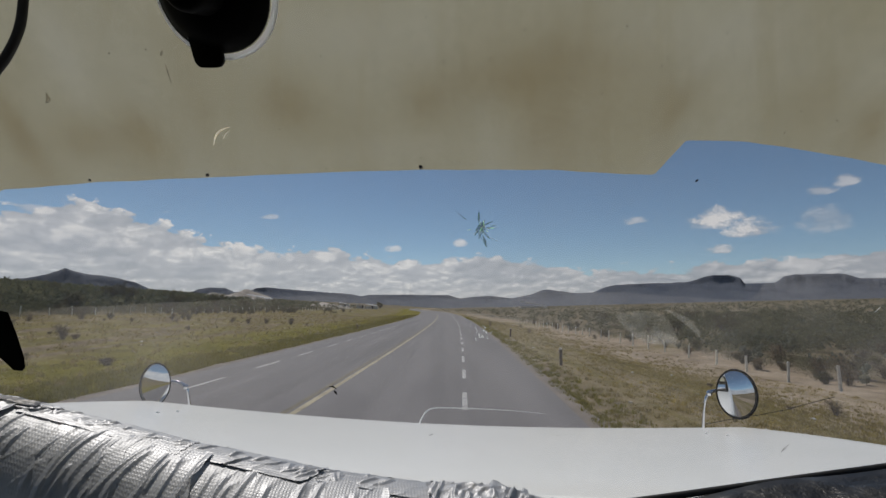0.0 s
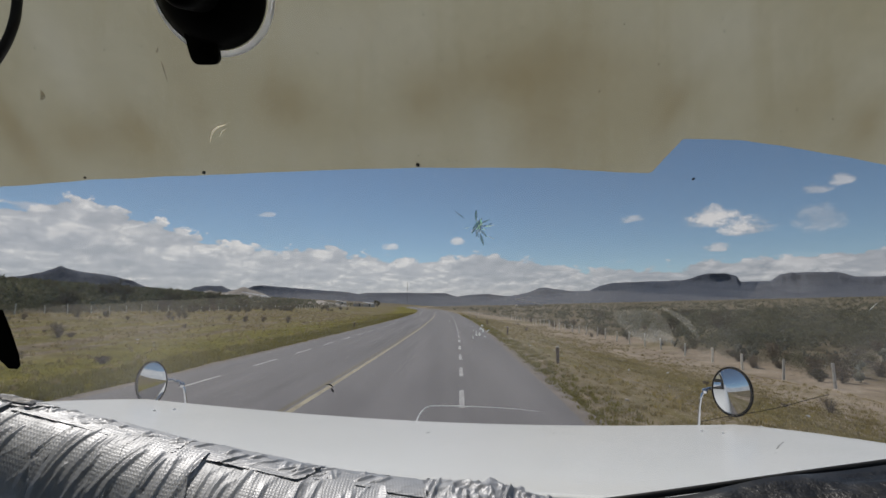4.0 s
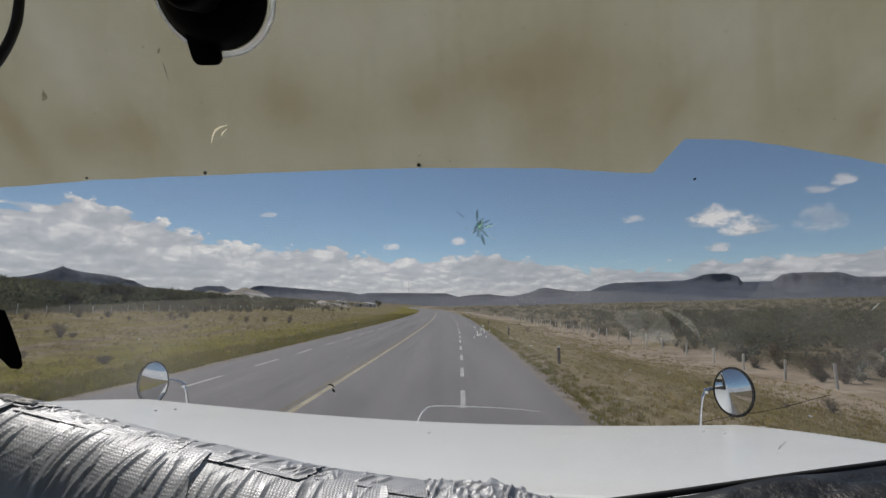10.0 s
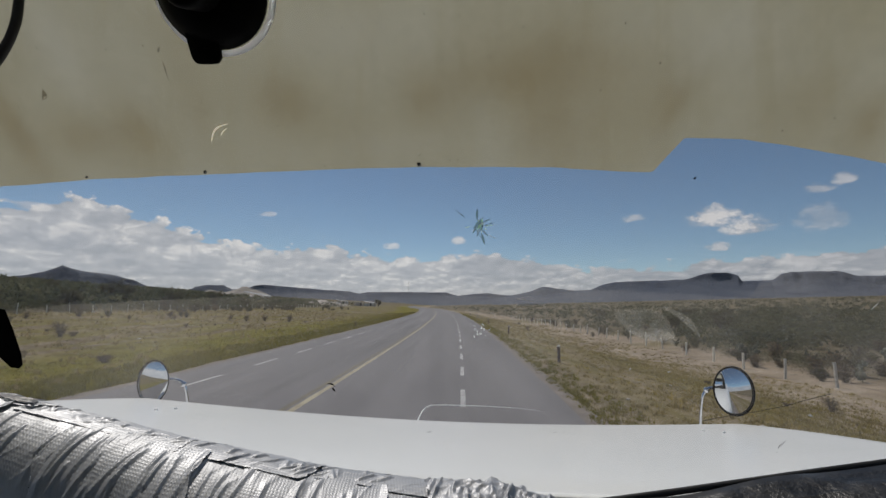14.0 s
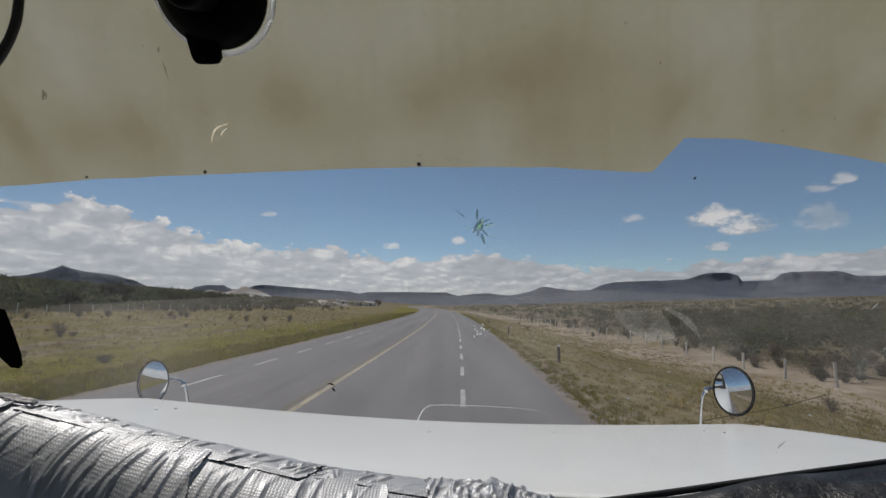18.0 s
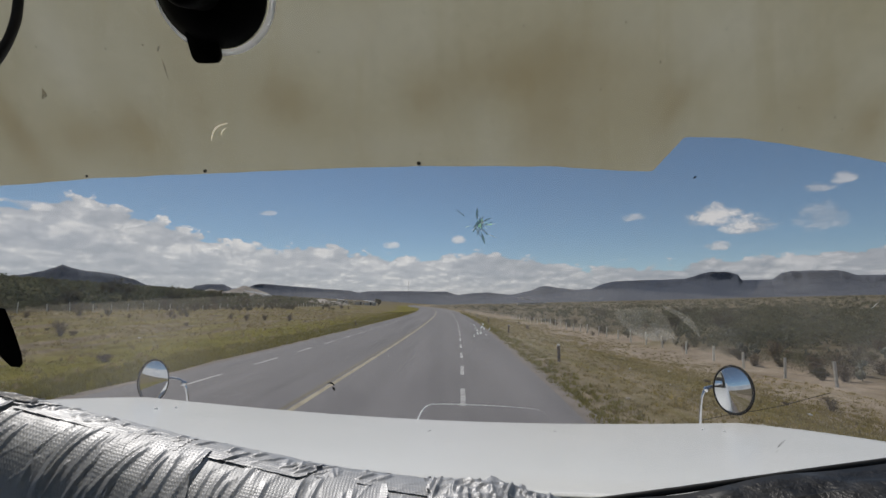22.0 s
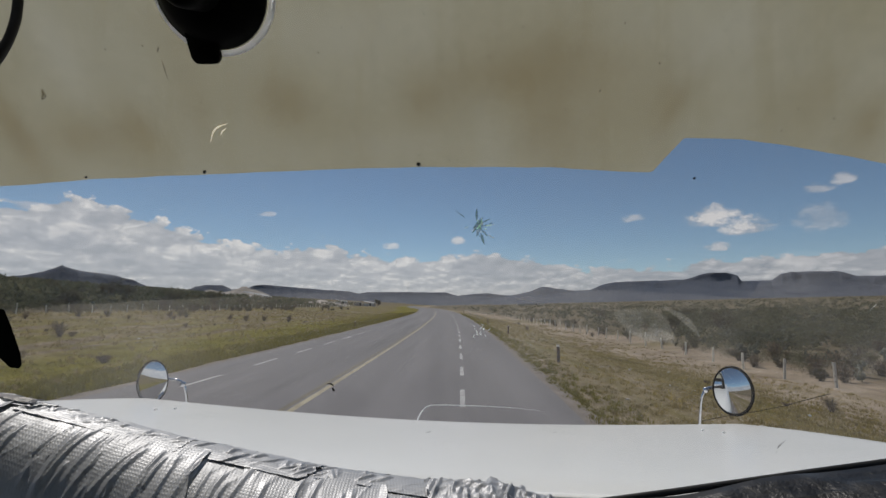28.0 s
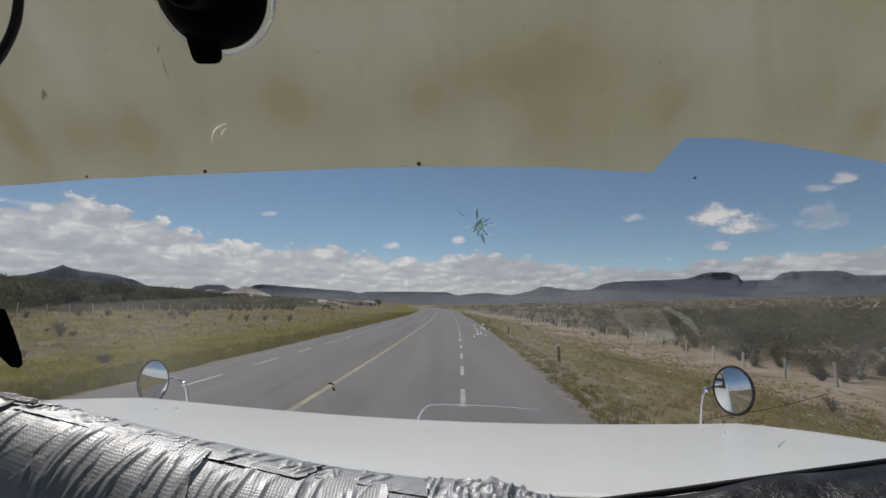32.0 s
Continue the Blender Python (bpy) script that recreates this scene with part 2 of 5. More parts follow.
LITTER = surface("pale_litter", (0.5, 0.5, 0.48), (0.7, 0.7, 0.68), 10, 0.6, bump=0)

HOOD_WHITE = surface("hood_enamel", (0.83, 0.845, 0.83), (0.89, 0.902, 0.89), 1.3, 0.25, grain=500, bump=0)
HOOD_GLINT = surface("hood_glint", (0.9, 0.9, 0.9), (0.95, 0.95, 0.95), 30, 0.15, grain=200, bump=0)
CAB_LINING = surface("cab_lining", (0.10, 0.095, 0.085), (0.16, 0.15, 0.135), 3, 0.9, grain=120)
BLACK_RUBBER = surface("black_rubber", (0.008, 0.008, 0.008), (0.02, 0.02, 0.02), 12, 0.55, grain=90, bump=0.25, depth=0.002)
BLACK_PLASTIC = surface("black_plastic", (0.0025, 0.0025, 0.0025), (0.005, 0.005, 0.005), 9, 0.5, grain=250, bump=0.1, depth=0.0006)
DASH_VINYL = surface("dash_vinyl", (0.025, 0.0245, 0.025), (0.13, 0.127, 0.128), 26, 0.6, grain=160, bump=0.8, depth=0.003)
BLACK_SHEET = surface("crumpled_black_sheet", (0.008, 0.008, 0.008), (0.05, 0.0485, 0.047), 11, 0.42, grain=16, bump=0.8, depth=0.014, stretch=(1.0, 2.2, 1.0), spread=(0.42, 0.7))
BLACK_PLASTIC.node_tree.nodes["Principled BSDF"].inputs["Specular IOR Level"].default_value = 0.04
CHROME = surface("chrome", (0.62, 0.62, 0.63), (0.75, 0.75, 0.76), 30, 0.12, 1.0, grain=200, bump=0)
TYRE = surface("tyre", (0.02, 0.02, 0.02), (0.04, 0.04, 0.04), 10, 0.9, grain=80)
BUG = surface("dried_insect", (0.015, 0.012, 0.01), (0.05, 0.045, 0.04), 200, 0.7, bump=0)


def ground_material():
    """Dry earth, gravel and grass: what grows depends on the distance across from the road, broken up by noise."""
    m, t, b = tree_of("dry_ground")
    at = t.nodes.new("ShaderNodeAttribute")
    at.attribute_name = "across"
    big, mid, fine = noise_of(t, 0.05, 5), noise_of(t, 0.45, 6, 0.7), noise_of(t, 9.0, 8, 0.75)

    def calc(op, a, c, clamp=False):
        n = t.nodes.new("ShaderNodeMath")
        n.operation, n.use_clamp = op, clamp
        for i, v in enumerate((a, c)):
            if isinstance(v, (int, float)):
                n.inputs[i].default_value = v
            else:
                t.links.new(v, n.inputs[i])
        return n.outputs[0]

    soil = ramp_of(t, mid, [(0.3, (0.21, 0.165, 0.118)), (0.5, (0.33, 0.268, 0.198)), (0.7, (0.46, 0.385, 0.30))])
    grass = ramp_of(t, mid, [(0.3, (0.085, 0.08, 0.012)), (0.5, (0.145, 0.125, 0.026)), (0.7, (0.22, 0.178, 0.055))])
    scrub = ramp_of(t, mid, [(0.35, (0.105, 0.092, 0.056)), (0.55, (0.165, 0.138, 0.092)), (0.75, (0.26, 0.21, 0.15))])
    side = calc("ADD", at.outputs["Fac"], calc("MULTIPLY", calc("SUBTRACT", mid, 0.5), 7.0))
    # grass on both verges, bare earth towards the fences, scrubland beyond
    where = t.nodes.new("ShaderNodeSeparateXYZ")
    t.links.new(t.nodes.new("ShaderNodeNewGeometry").outputs["Position"], where.inputs[0])
    moist = calc("MULTIPLY", calc("SUBTRACT", 34.0, calc("ADD", where.outputs[1], calc("MULTIPLY", big, 10.0))), 0.08, True)
    right_bare = calc("MULTIPLY", calc("SUBTRACT", side, calc("ADD", 6.6, calc("MULTIPLY", moist, 1.6))), 0.4, True)
    rut = noise_of(t, 0.9, 4, 0.55, (1.0, 0.06, 1.0))
    left_bare = calc("MULTIPLY", calc("MULTIPLY", calc("SUBTRACT", -17.0, side), 0.2, True), calc("ADD", 0.35, calc("MULTIPLY", calc("SUBTRACT", rut, 0.45), 6.0, True)))
    patches = calc("MULTIPLY", calc("SUBTRACT", big, 0.50), 9.0, True)
    bare = calc("MAXIMUM", calc("MULTIPLY", right_bare, calc("SUBTRACT", 1.0, calc("MULTIPLY", patches, 0.8))), left_bare)
    lane = calc("SUBTRACT", 1.0, calc("MULTIPLY", calc("ABSOLUTE", calc("SUBTRACT", calc("ADD", at.outputs["Fac"], calc("MULTIPLY", calc("SUBTRACT", rut, 0.5), 6.0)), 6.0), 0.0), 0.24), True)
    worn = calc("MAXIMUM", calc("MULTIPLY", lane, 0.75), calc("MULTIPLY", calc("SUBTRACT", 6.0, at.outputs["Fac"]), 0.3, True))
    tan = calc("MULTIPLY", calc("MULTIPLY", calc("ADD", at.outputs["Fac"], 8.0), 0.4, True), calc("MULTIPLY", worn, calc("ADD", 0.36, calc("MULTIPLY", calc("MULTIPLY", calc("SUBTRACT", rut, 0.40), 5.0, True), 0.6))))
    bare = calc("MAXIMUM", bare, tan)
    right_wild = calc("MULTIPLY", calc("SUBTRACT", side, 19.0), 0.3, True)
    left_wild = calc("MULTIPLY", calc("SUBTRACT", -50.0, side), 0.2, True)
    ruts = calc("MULTIPLY", calc("SUBTRACT", rut, 0.53), 7.0, True)
    bare = calc("MAXIMUM", bare, calc("MULTIPLY", ruts, 0.22))
    west = calc("MULTIPLY", calc("SUBTRACT", -8.0, at.outputs["Fac"]), 1.0, True)
    grass = mix_of(t, west, grass, ramp_of(t, mid, [(0.3, (0.098, 0.095, 0.008)), (0.5, (0.165, 0.148, 0.014)), (0.7, (0.235, 0.195, 0.034))]))
    soil = mix_of(t, west, soil, ramp_of(t, mid, [(0.36, (0.105, 0.080, 0.045)), (0.5, (0.175, 0.138, 0.085)), (0.64, (0.29, 0.232, 0.165))]))
    col = mix_of(t, bare, grass, soil)
    col = mix_of(t, calc("MULTIPLY", calc("MAXIMUM", right_wild, left_wild), 0.85), col, scrub)
    col = mix_of(t, 0.6, col, ramp_of(t, fine, [(0.25, (0.5, 0.5, 0.5)), (0.75, (1.35, 1.35, 1.35))]), "MULTIPLY")
    t.links.new(col, b.inputs["Base Color"])
    b.inputs["Roughness"].default_value = 0.95
    b.inputs["Specular IOR Level"].default_value = 0.05
    bump_of(t, fine, b, 0.7, 0.08)
    return m


GROUND = ground_material()


def gravel_material():
    m, t, b = tree_of("shoulder_gravel")
    v = t.nodes.new("ShaderNodeTexVoronoi")
    v.inputs["Scale"].default_value = 18
    n = noise_of(t, 1.5)
    col = mix_of(t, 0.5, ramp_of(t, n, [(0.3, (0.17, 0.145, 0.125)), (0.7, (0.30, 0.26, 0.22))]), ramp_of(t, v.outputs["Distance"], [(0.1, (0.9, 0.9, 0.9)), (0.6, (0.4, 0.4, 0.4))]), "MULTIPLY")
    t.links.new(col, b.inputs["Base Color"])
    b.inputs["Roughness"].default_value = 0.95
    bump_of(t, v.outputs["Distance"], b, 0.6, 0.02)
    return m


GRAVEL = gravel_material()


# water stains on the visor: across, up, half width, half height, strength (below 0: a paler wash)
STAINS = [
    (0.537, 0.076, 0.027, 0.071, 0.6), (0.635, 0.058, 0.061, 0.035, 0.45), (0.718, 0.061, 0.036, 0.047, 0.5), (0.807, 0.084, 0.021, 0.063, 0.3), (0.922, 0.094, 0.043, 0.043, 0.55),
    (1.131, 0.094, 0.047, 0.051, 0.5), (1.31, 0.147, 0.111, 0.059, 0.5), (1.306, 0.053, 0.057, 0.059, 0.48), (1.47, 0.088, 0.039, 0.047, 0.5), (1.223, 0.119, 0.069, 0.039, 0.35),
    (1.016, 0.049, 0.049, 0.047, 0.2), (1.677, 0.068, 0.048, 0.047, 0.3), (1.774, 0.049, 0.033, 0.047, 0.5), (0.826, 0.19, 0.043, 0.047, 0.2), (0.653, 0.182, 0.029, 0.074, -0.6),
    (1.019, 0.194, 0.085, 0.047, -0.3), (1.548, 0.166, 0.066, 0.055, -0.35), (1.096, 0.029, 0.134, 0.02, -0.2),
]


def visor_material():
    """Cream paint with soft rusty water stains that run downward."""
    m, t, b = tree_of("stained_cream_paint")
    broad = noise_of(t, 4.6, 3, 0.5, (1.0, 0.8, 1.0), "UV")
    fine = noise_of(t, 90.0, 4, 0.6)
    cloth = noise_of(t, 420.0, 2, 0.5, (1.0, 0.5, 1.0), "UV")
    where = t.nodes.new("ShaderNodeSeparateXYZ")
    t.links.new(t.nodes.new("ShaderNodeTexCoord").outputs["UV"], where.inputs[0])

    def calc(op, a, c=0.0, d=0.0):
        n = t.nodes.new("ShaderNodeMath")
        n.operation = op
        for i, v in enumerate((a, c, d)):
            if isinstance(v, (int, float)):
                n.inputs[i].default_value = v
            else:
                t.links.new(v, n.inputs[i])
        return n.outputs[0]

    plumb = t.nodes.new("ShaderNodeCombineXYZ")
    t.links.new(calc("MULTIPLY", calc("SUBTRACT", where.outputs[0], 1.15), calc("MULTIPLY_ADD", where.outputs[1], 1.1, 1.0)), plumb.inputs[0])
    t.links.new(calc("MULTIPLY", where.outputs[1], 0.10), plumb.inputs[1])
    streak = t.nodes.new("ShaderNodeTexNoise")
    streak.inputs["Scale"].default_value, streak.inputs["Detail"].default_value, streak.inputs["Roughness"].default_value = 13.0, 5.0, 0.6
    t.links.new(plumb.outputs[0], streak.inputs["Vector"])
    runs = streak.outputs[0]
    rust, wash = calc("MULTIPLY", fine, 0.0), calc("MULTIPLY", fine, 0.0)
    ux = calc("MULTIPLY_ADD", broad, 0.09, where.outputs[0])
    vy = calc("MULTIPLY_ADD", runs, 0.05, where.outputs[1])
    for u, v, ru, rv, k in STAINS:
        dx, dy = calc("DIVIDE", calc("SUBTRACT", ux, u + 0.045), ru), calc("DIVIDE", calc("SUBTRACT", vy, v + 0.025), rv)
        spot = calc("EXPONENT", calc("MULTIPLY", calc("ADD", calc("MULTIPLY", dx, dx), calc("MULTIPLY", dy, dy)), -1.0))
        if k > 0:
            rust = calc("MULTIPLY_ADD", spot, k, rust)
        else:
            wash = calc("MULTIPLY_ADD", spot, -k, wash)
    rust = calc("MULTIPLY", rust, calc("MULTIPLY_ADD", runs, 1.4, 0.3))
    col = ramp_of(t, broad, [(0.32, (0.445, 0.42, 0.295)), (0.64, (0.50, 0.49, 0.38))])
    col = mix_of(t, rust, col, (0.33, 0.275, 0.155))
    col = mix_of(t, wash, col, (0.56, 0.56, 0.47))
    col = mix_of(t, 0.45, col, ramp_of(t, runs, [(0.33, (0.84, 0.79, 0.68)), (0.5, (1.0, 1.0, 1.0)), (0.72, (1.08, 1.09, 1.10))]), "MULTIPLY")
    col = mix_of(t, 0.14, col, ramp_of(t, fine, [(0.3, (0.7, 0.7, 0.7)), (0.7, (1.2, 1.2, 1.2))]), "MULTIPLY")
    col = mix_of(t, 0.10, col, ramp_of(t, cloth, [(0.3, (0.7, 0.7, 0.7)), (0.7, (1.2, 1.2, 1.2))]), "MULTIPLY")
    t.links.new(col, b.inputs["Base Color"])
    b.inputs["Roughness"].default_value = 0.7
    back, mix = t.nodes.new("ShaderNodeBsdfTranslucent"), t.nodes.new("ShaderNodeMixShader")
    mix.inputs[0].default_value = 0.40
    t.links.new(col, back.inputs[0])
    t.links.new(b.outputs[0], mix.inputs[1])
    t.links.new(back.outputs[0], mix.inputs[2])
    t.links.new(mix.outputs[0], t.nodes["Material Output"].inputs[0])
    return m


VISOR_PAINT = visor_material()


def tape_material():
    """Silver cloth tape: a fine weave of threads under a dull metal film."""
    m, t, b = tree_of("silver_cloth_tape")
    tc = t.nodes.new("ShaderNodeTexCoord")
    waves = []
    for axis in ("X", "Y"):
        w = t.nodes.new("ShaderNodeTexWave")
        w.wave_type, w.bands_direction = "BANDS", axis
        w.inputs["Scale"].default_value, w.inputs["Distortion"].default_value = (96.0, 3.0)
        t.links.new(tc.outputs["UV"], w.inputs["Vector"])
        waves.append(w.outputs["Fac"])
    weave = t.nodes.new("ShaderNodeMath")
    weave.operation = "MULTIPLY"
    t.links.new(waves[0], weave.inputs[0])
    t.links.new(waves[1], weave.inputs[1])
    crumple = noise_of(t, 38.0, 5, 0.6)
    col = ramp_of(t, noise_of(t, 9.0), [(0.3, (0.33, 0.345, 0.372)), (0.7, (0.45, 0.465, 0.492))])
    t.links.new(col, b.inputs["Base Color"])
    b.inputs["Metallic"].default_value = 0.30
    b.inputs["Specular IOR Level"].default_value = 0.45
    t.links.new(ramp_of(t, crumple, [(0.3, (0.42, 0.42, 0.42)), (0.7, (0.56, 0.56, 0.56))]), b.inputs["Roughness"])
    one = bump_of(t, weave.outputs[0], b, 0.17, 0.0012)
    two = t.nodes.new("ShaderNodeBump")
    two.inputs["Strength"].default_value, two.inputs["Distance"].default_value = 0.14, 0.005
    t.links.new(crumple, two.inputs["Height"])
    t.links.new(two.outputs[0], one.inputs["Normal"])
    return m


TAPE = tape_material()


def sheer(name, colour, amount, rough=0.8, scale=0.0, gloss=0.0):
    """A thin see-through film: clear, with some diffuse dust and a little gloss."""
    m = bpy.data.materials.new(name)
    m.use_nodes = True
    t = m.node_tree
    t.nodes.clear()
    out, clear, dust, mix = (t.nodes.new("ShaderNode" + k) for k in ("OutputMaterial", "BsdfTransparent", "BsdfTranslucent", "MixShader"))
    dust.inputs[0].default_value = (*colour, 1)
    mix.inputs[0].default_value = amount
    if scale:
        r = ramp_of(t, noise_of(t, scale, 6, 0.65), [(0.38, (amount * 0.35,) * 3), (0.75, (min(1.0, amount * 2.0),) * 3)])
        t.links.new(r, mix.inputs[0])
    t.links.new(clear.outputs[0], mix.inputs[1])
    front, both = t.nodes.new("ShaderNodeBsdfDiffuse"), t.nodes.new("ShaderNodeAddShader")
    front.inputs[0].default_value = (*colour, 1)
    t.links.new(dust.outputs[0], both.inputs[0])
    t.links.new(front.outputs[0], both.inputs[1])
    t.links.new(both.outputs[0], mix.inputs[2])
    last = mix
    if gloss:
        shine, two, fres = t.nodes.new("ShaderNodeBsdfGlossy"), t.nodes.new("ShaderNodeMixShader"), t.nodes.new("ShaderNodeFresnel")
        shine.inputs["Roughness"].default_value = 0.02
        fres.inputs["IOR"].default_value = 1.12
        t.links.new(fres.outputs[0], two.inputs[0])
        t.links.new(mix.outputs[0], two.inputs[1])
        t.links.new(shine.outputs[0], two.inputs[2])
        last = two
    t.links.new(last.outputs[0], out.inputs[0])
    return m


WINDSCREEN = sheer("dusty_windscreen", (0.72, 0.7, 0.68), 0.068, scale=4.0, gloss=1.0)
SMEAR = sheer("dust_smear", (0.75, 0.73, 0.68), 0.055, scale=45.0)
STREAK = sheer("dust_streak", (0.80, 0.78, 0.73), 0.10, scale=45.0)
CLEAR_RIM = sheer("clear_plastic_rim", (0.93, 0.95, 1.0), 0.92, gloss=1.0)
PALE_MARK = sheer("pale_scratch", (0.95, 0.92, 0.85), 0.9)
BROWN_MARK = sheer("brown_smudge", (0.25, 0.22, 0.16), 0.55, scale=60.0)
BUG_PALE = sheer("grey_insect_smear", (0.10, 0.095, 0.09), 0.7, scale=90.0)
CRACK_WHITE = sheer("crack_glass_glint", (0.8, 0.85, 0.83), 0.5)
# pale tint that stands for light glinting off the broken glass
CRACK_GLINT = sheer("crack_glint_tint", (0.62, 0.74, 0.60), 0.9)
CRACK_GREEN = sheer("crack_glass_edge", (0.10, 0.19, 0.13), 0.85, scale=120.0)


def mirror_material():
    m, t, b = tree_of("mirror_glass")
    b.inputs["Base Color"].default_value = (0.78, 0.80, 0.82, 1)
    b.inputs["Metallic"].default_value, b.inputs["Roughness"].default_value = 1.0, 0.03
    return m


MIRROR = mirror_material()


# ---- building helpers ----
def part(name, bm, material, parent=None, label="", smooth=False):
    """Links a bmesh, or a mesh, as one object under a thing or a part."""
    if isinstance(bm, bpy.types.Mesh):
        me = bm
    else:
        me = bpy.data.meshes.new(name)
        bm.to_mesh(me)
        bm.free()
    if not me.materials:
        me.materials.append(material)
    if smooth:
        me.shade_smooth()
    ob = new(name, me)
    if parent is not None:
        ob.parent = parent
    return tagged(ob, label)


def thing(name, label, category, at=None, group="", kind=""):
    ob = tagged(new(name), label, category, group, kind)
    if at is not None:
        ob.matrix_world = at
    return ob


def sheet(name, nu, nv, f, thick=0.0, uv=None):
    """A grid of nu x nv cells whose points f(u, v) gives for u, v in 0..1; with a thickness it becomes a closed slab."""
    verts = [f(i / nu, j / nv) for j in range(nv + 1) for i in range(nu + 1)]
    w = nu + 1
    faces = [(j * w + i, j * w + i + 1, (j + 1) * w + i + 1, (j + 1) * w + i) for j in range(nv) for i in range(nu)]
    me = bpy.data.meshes.new(name)
    me.from_pydata([tuple(v) for v in verts], [], faces)
    if thick:
        bm = bmesh.new()
        bm.from_mesh(me)
        bmesh.ops.recalc_face_normals(bm, faces=bm.faces)
        bmesh.ops.solidify(bm, geom=bm.faces[:], thickness=thick)
        bm.to_mesh(me)
        bm.free()
    if uv:
        lay = me.uv_layers.new(name="UVMap")
        idx = np.empty(len(me.loops), dtype=np.int32)
        me.loops.foreach_get("vertex_index", idx)
        n = len(verts)
        flat = [c for k in idx for c in ((int(k) % n % w) / nu * uv[0], (int(k) % n // w) / nv * uv[1])]
        lay.data.foreach_set("uv", flat)
    return me


def tube(pts, radius, sides=8, bm=None, taper=1.0):
    """A round bar along points, closed at both ends."""
    bm = bm or bmesh.new()
    pts = [Vector(p) for p in pts]
    rings = []
    for i, p in enumerate(pts):
        d = (pts[min(i + 1, len(pts) - 1)] - pts[max(i - 1, 0)]).normalized()
        a = d.cross(Vector((0.13, 0.31, 0.94))).normalized()
        b = d.cross(a)
        r = radius * (1 + (taper - 1) * i / max(1, len(pts) - 1))
        rings.append([bm.verts.new(p + r * (math.cos(k * math.tau / sides) * a + math.sin(k * math.tau / sides) * b)) for k in range(sides)])
    for r0, r1 in zip(rings, rings[1:]):
        for k in range(sides):
            bm.faces.new((r0[k], r0[(k + 1) % sides], r1[(k + 1) % sides], r1[k]))
    bm.faces.new(rings[0][::-1])
    bm.faces.new(rings[-1])
    return bm


def bend(pts, steps=6):
    """A smooth line through points."""
    pts = [Vector(p) for p in pts]
    out = []
    for i in range(len(pts) - 1):
        p0, p1, p2, p3 = pts[max(i - 1, 0)], pts[i], pts[i + 1], pts[min(i + 2, len(pts) - 1)]
        for k in range(steps):
            u = k / steps
            out.append(0.5 * (2 * p1 + (p2 - p0) * u + (2 * p0 - 5 * p1 + 4 * p2 - p3) * u * u + (3 * p1 - p0 - 3 * p2 + p3) * u ** 3))
    return out + [pts[-1]]


def box(size, at=(0, 0, 0), bevel=0.0, bm=None):
    own = bmesh.new()
    bmesh.ops.create_cube(own, size=1.0)
    bmesh.ops.scale(own, vec=size, verts=own.verts)
    if bevel:
        bmesh.ops.bevel(own, geom=own.edges[:], offset=bevel, segments=2, profile=0.5, affect="EDGES")
    bmesh.ops.translate(own, vec=at, verts=own.verts)
    if bm is None:
        return own
    me = bpy.data.meshes.new("tmp")
    own.to_mesh(me)
    own.free()
    bm.from_mesh(me)
    bpy.data.meshes.remove(me)
    return bm


def lathe(profile, sides=32):
    """Turns (radius, height) points round the z axis."""
    bm = bmesh.new()
    rings = []
    for r, z in profile:
        if r < 1e-6:
            rings.append([bm.verts.new((0, 0, z))])
        else:
            rings.append([bm.verts.new((r * math.cos(k * math.tau / sides), r * math.sin(k * math.tau / sides), z)) for k in range(sides)])
    for a, b in zip(rings, rings[1:]):
        for k in range(sides):
            q = [a[k % len(a)], a[(k + 1) % len(a)], b[(k + 1) % len(b)], b[k % len(b)]]
            q = list(dict.fromkeys(q))
            if len(q) > 2:
                bm.faces.new(q)
    bmesh.ops.recalc_face_normals(bm, faces=bm.faces)
    return bm


def line_at(points, x):
    """Straight-line interpolation in a short list of (x, value)."""
    return float(np.interp(x, [p[0] for p in points], [p[1] for p in points]))


# ---- the land ----
rng = random.Random(11)


def road_x(y):
    """Where the road's reference line runs: a long left-hand bend ahead."""
    if y < 0:
        return 0.041 * y
    a = min(y, 330.0)
    x = 0.041 * a - a * a / 4300
    if y > 330:
        b = min(y - 330, 700.0)
        x += -0.1125 * b + 0.1065 * b * b / 1400
        if y > 1030:
            x += -0.006 * (y - 1030)
    return x


def land_z(s, y):
    """Height of the ground, s metres to the right of the reference line."""
    swell = 0.15 + 0.75 * min(1.0, max(0.0, abs(s) - (27 if s > 0 else 52)) / 25)
    n = noise.noise(Vector((s * 0.02, y * 0.02, 0.3))) * swell + noise.noise(Vector((s * 0.14, y * 0.14, 4.1))) * 0.22
    if s > 2.3:
        k = min(1.0, (s - 2.3) / 12.8)
        z = -0.04 - 1.6 * (k * k * (3 - 2 * k))
        far = max(0.0, s - 70)
        z += min(far, 1500) * 0.024
        wild = min(1.0, max(0.0, s - 4) / 10)
    elif s < -8.95:
        k = min(1.0, (-8.95 - s) / 5.0)
        z = -0.05 - 0.35 * k
        k = min(1.0, max(0.0, (-16 - s) / 34.0))
        z += 1.45 * k * k * (3 - 2 * k)
        far = max(0.0, -s - 52)
        z += min(far, 200) * 0.080 + min(max(0.0, far - 200), 1200) * 0.02
        wild = min(1.0, max(0.0, -12 - s) / 8)
    else:
        return -0.10
    return z + n * wild


def on_land(s, y):
    return Vector((road_x(y) + s, y, land_z(s, y)))


def spaced(stops):
    out = []
    for a, b, step in stops:
        out += list(np.arange(a, b, step))
    return out + [stops[-1][1]]


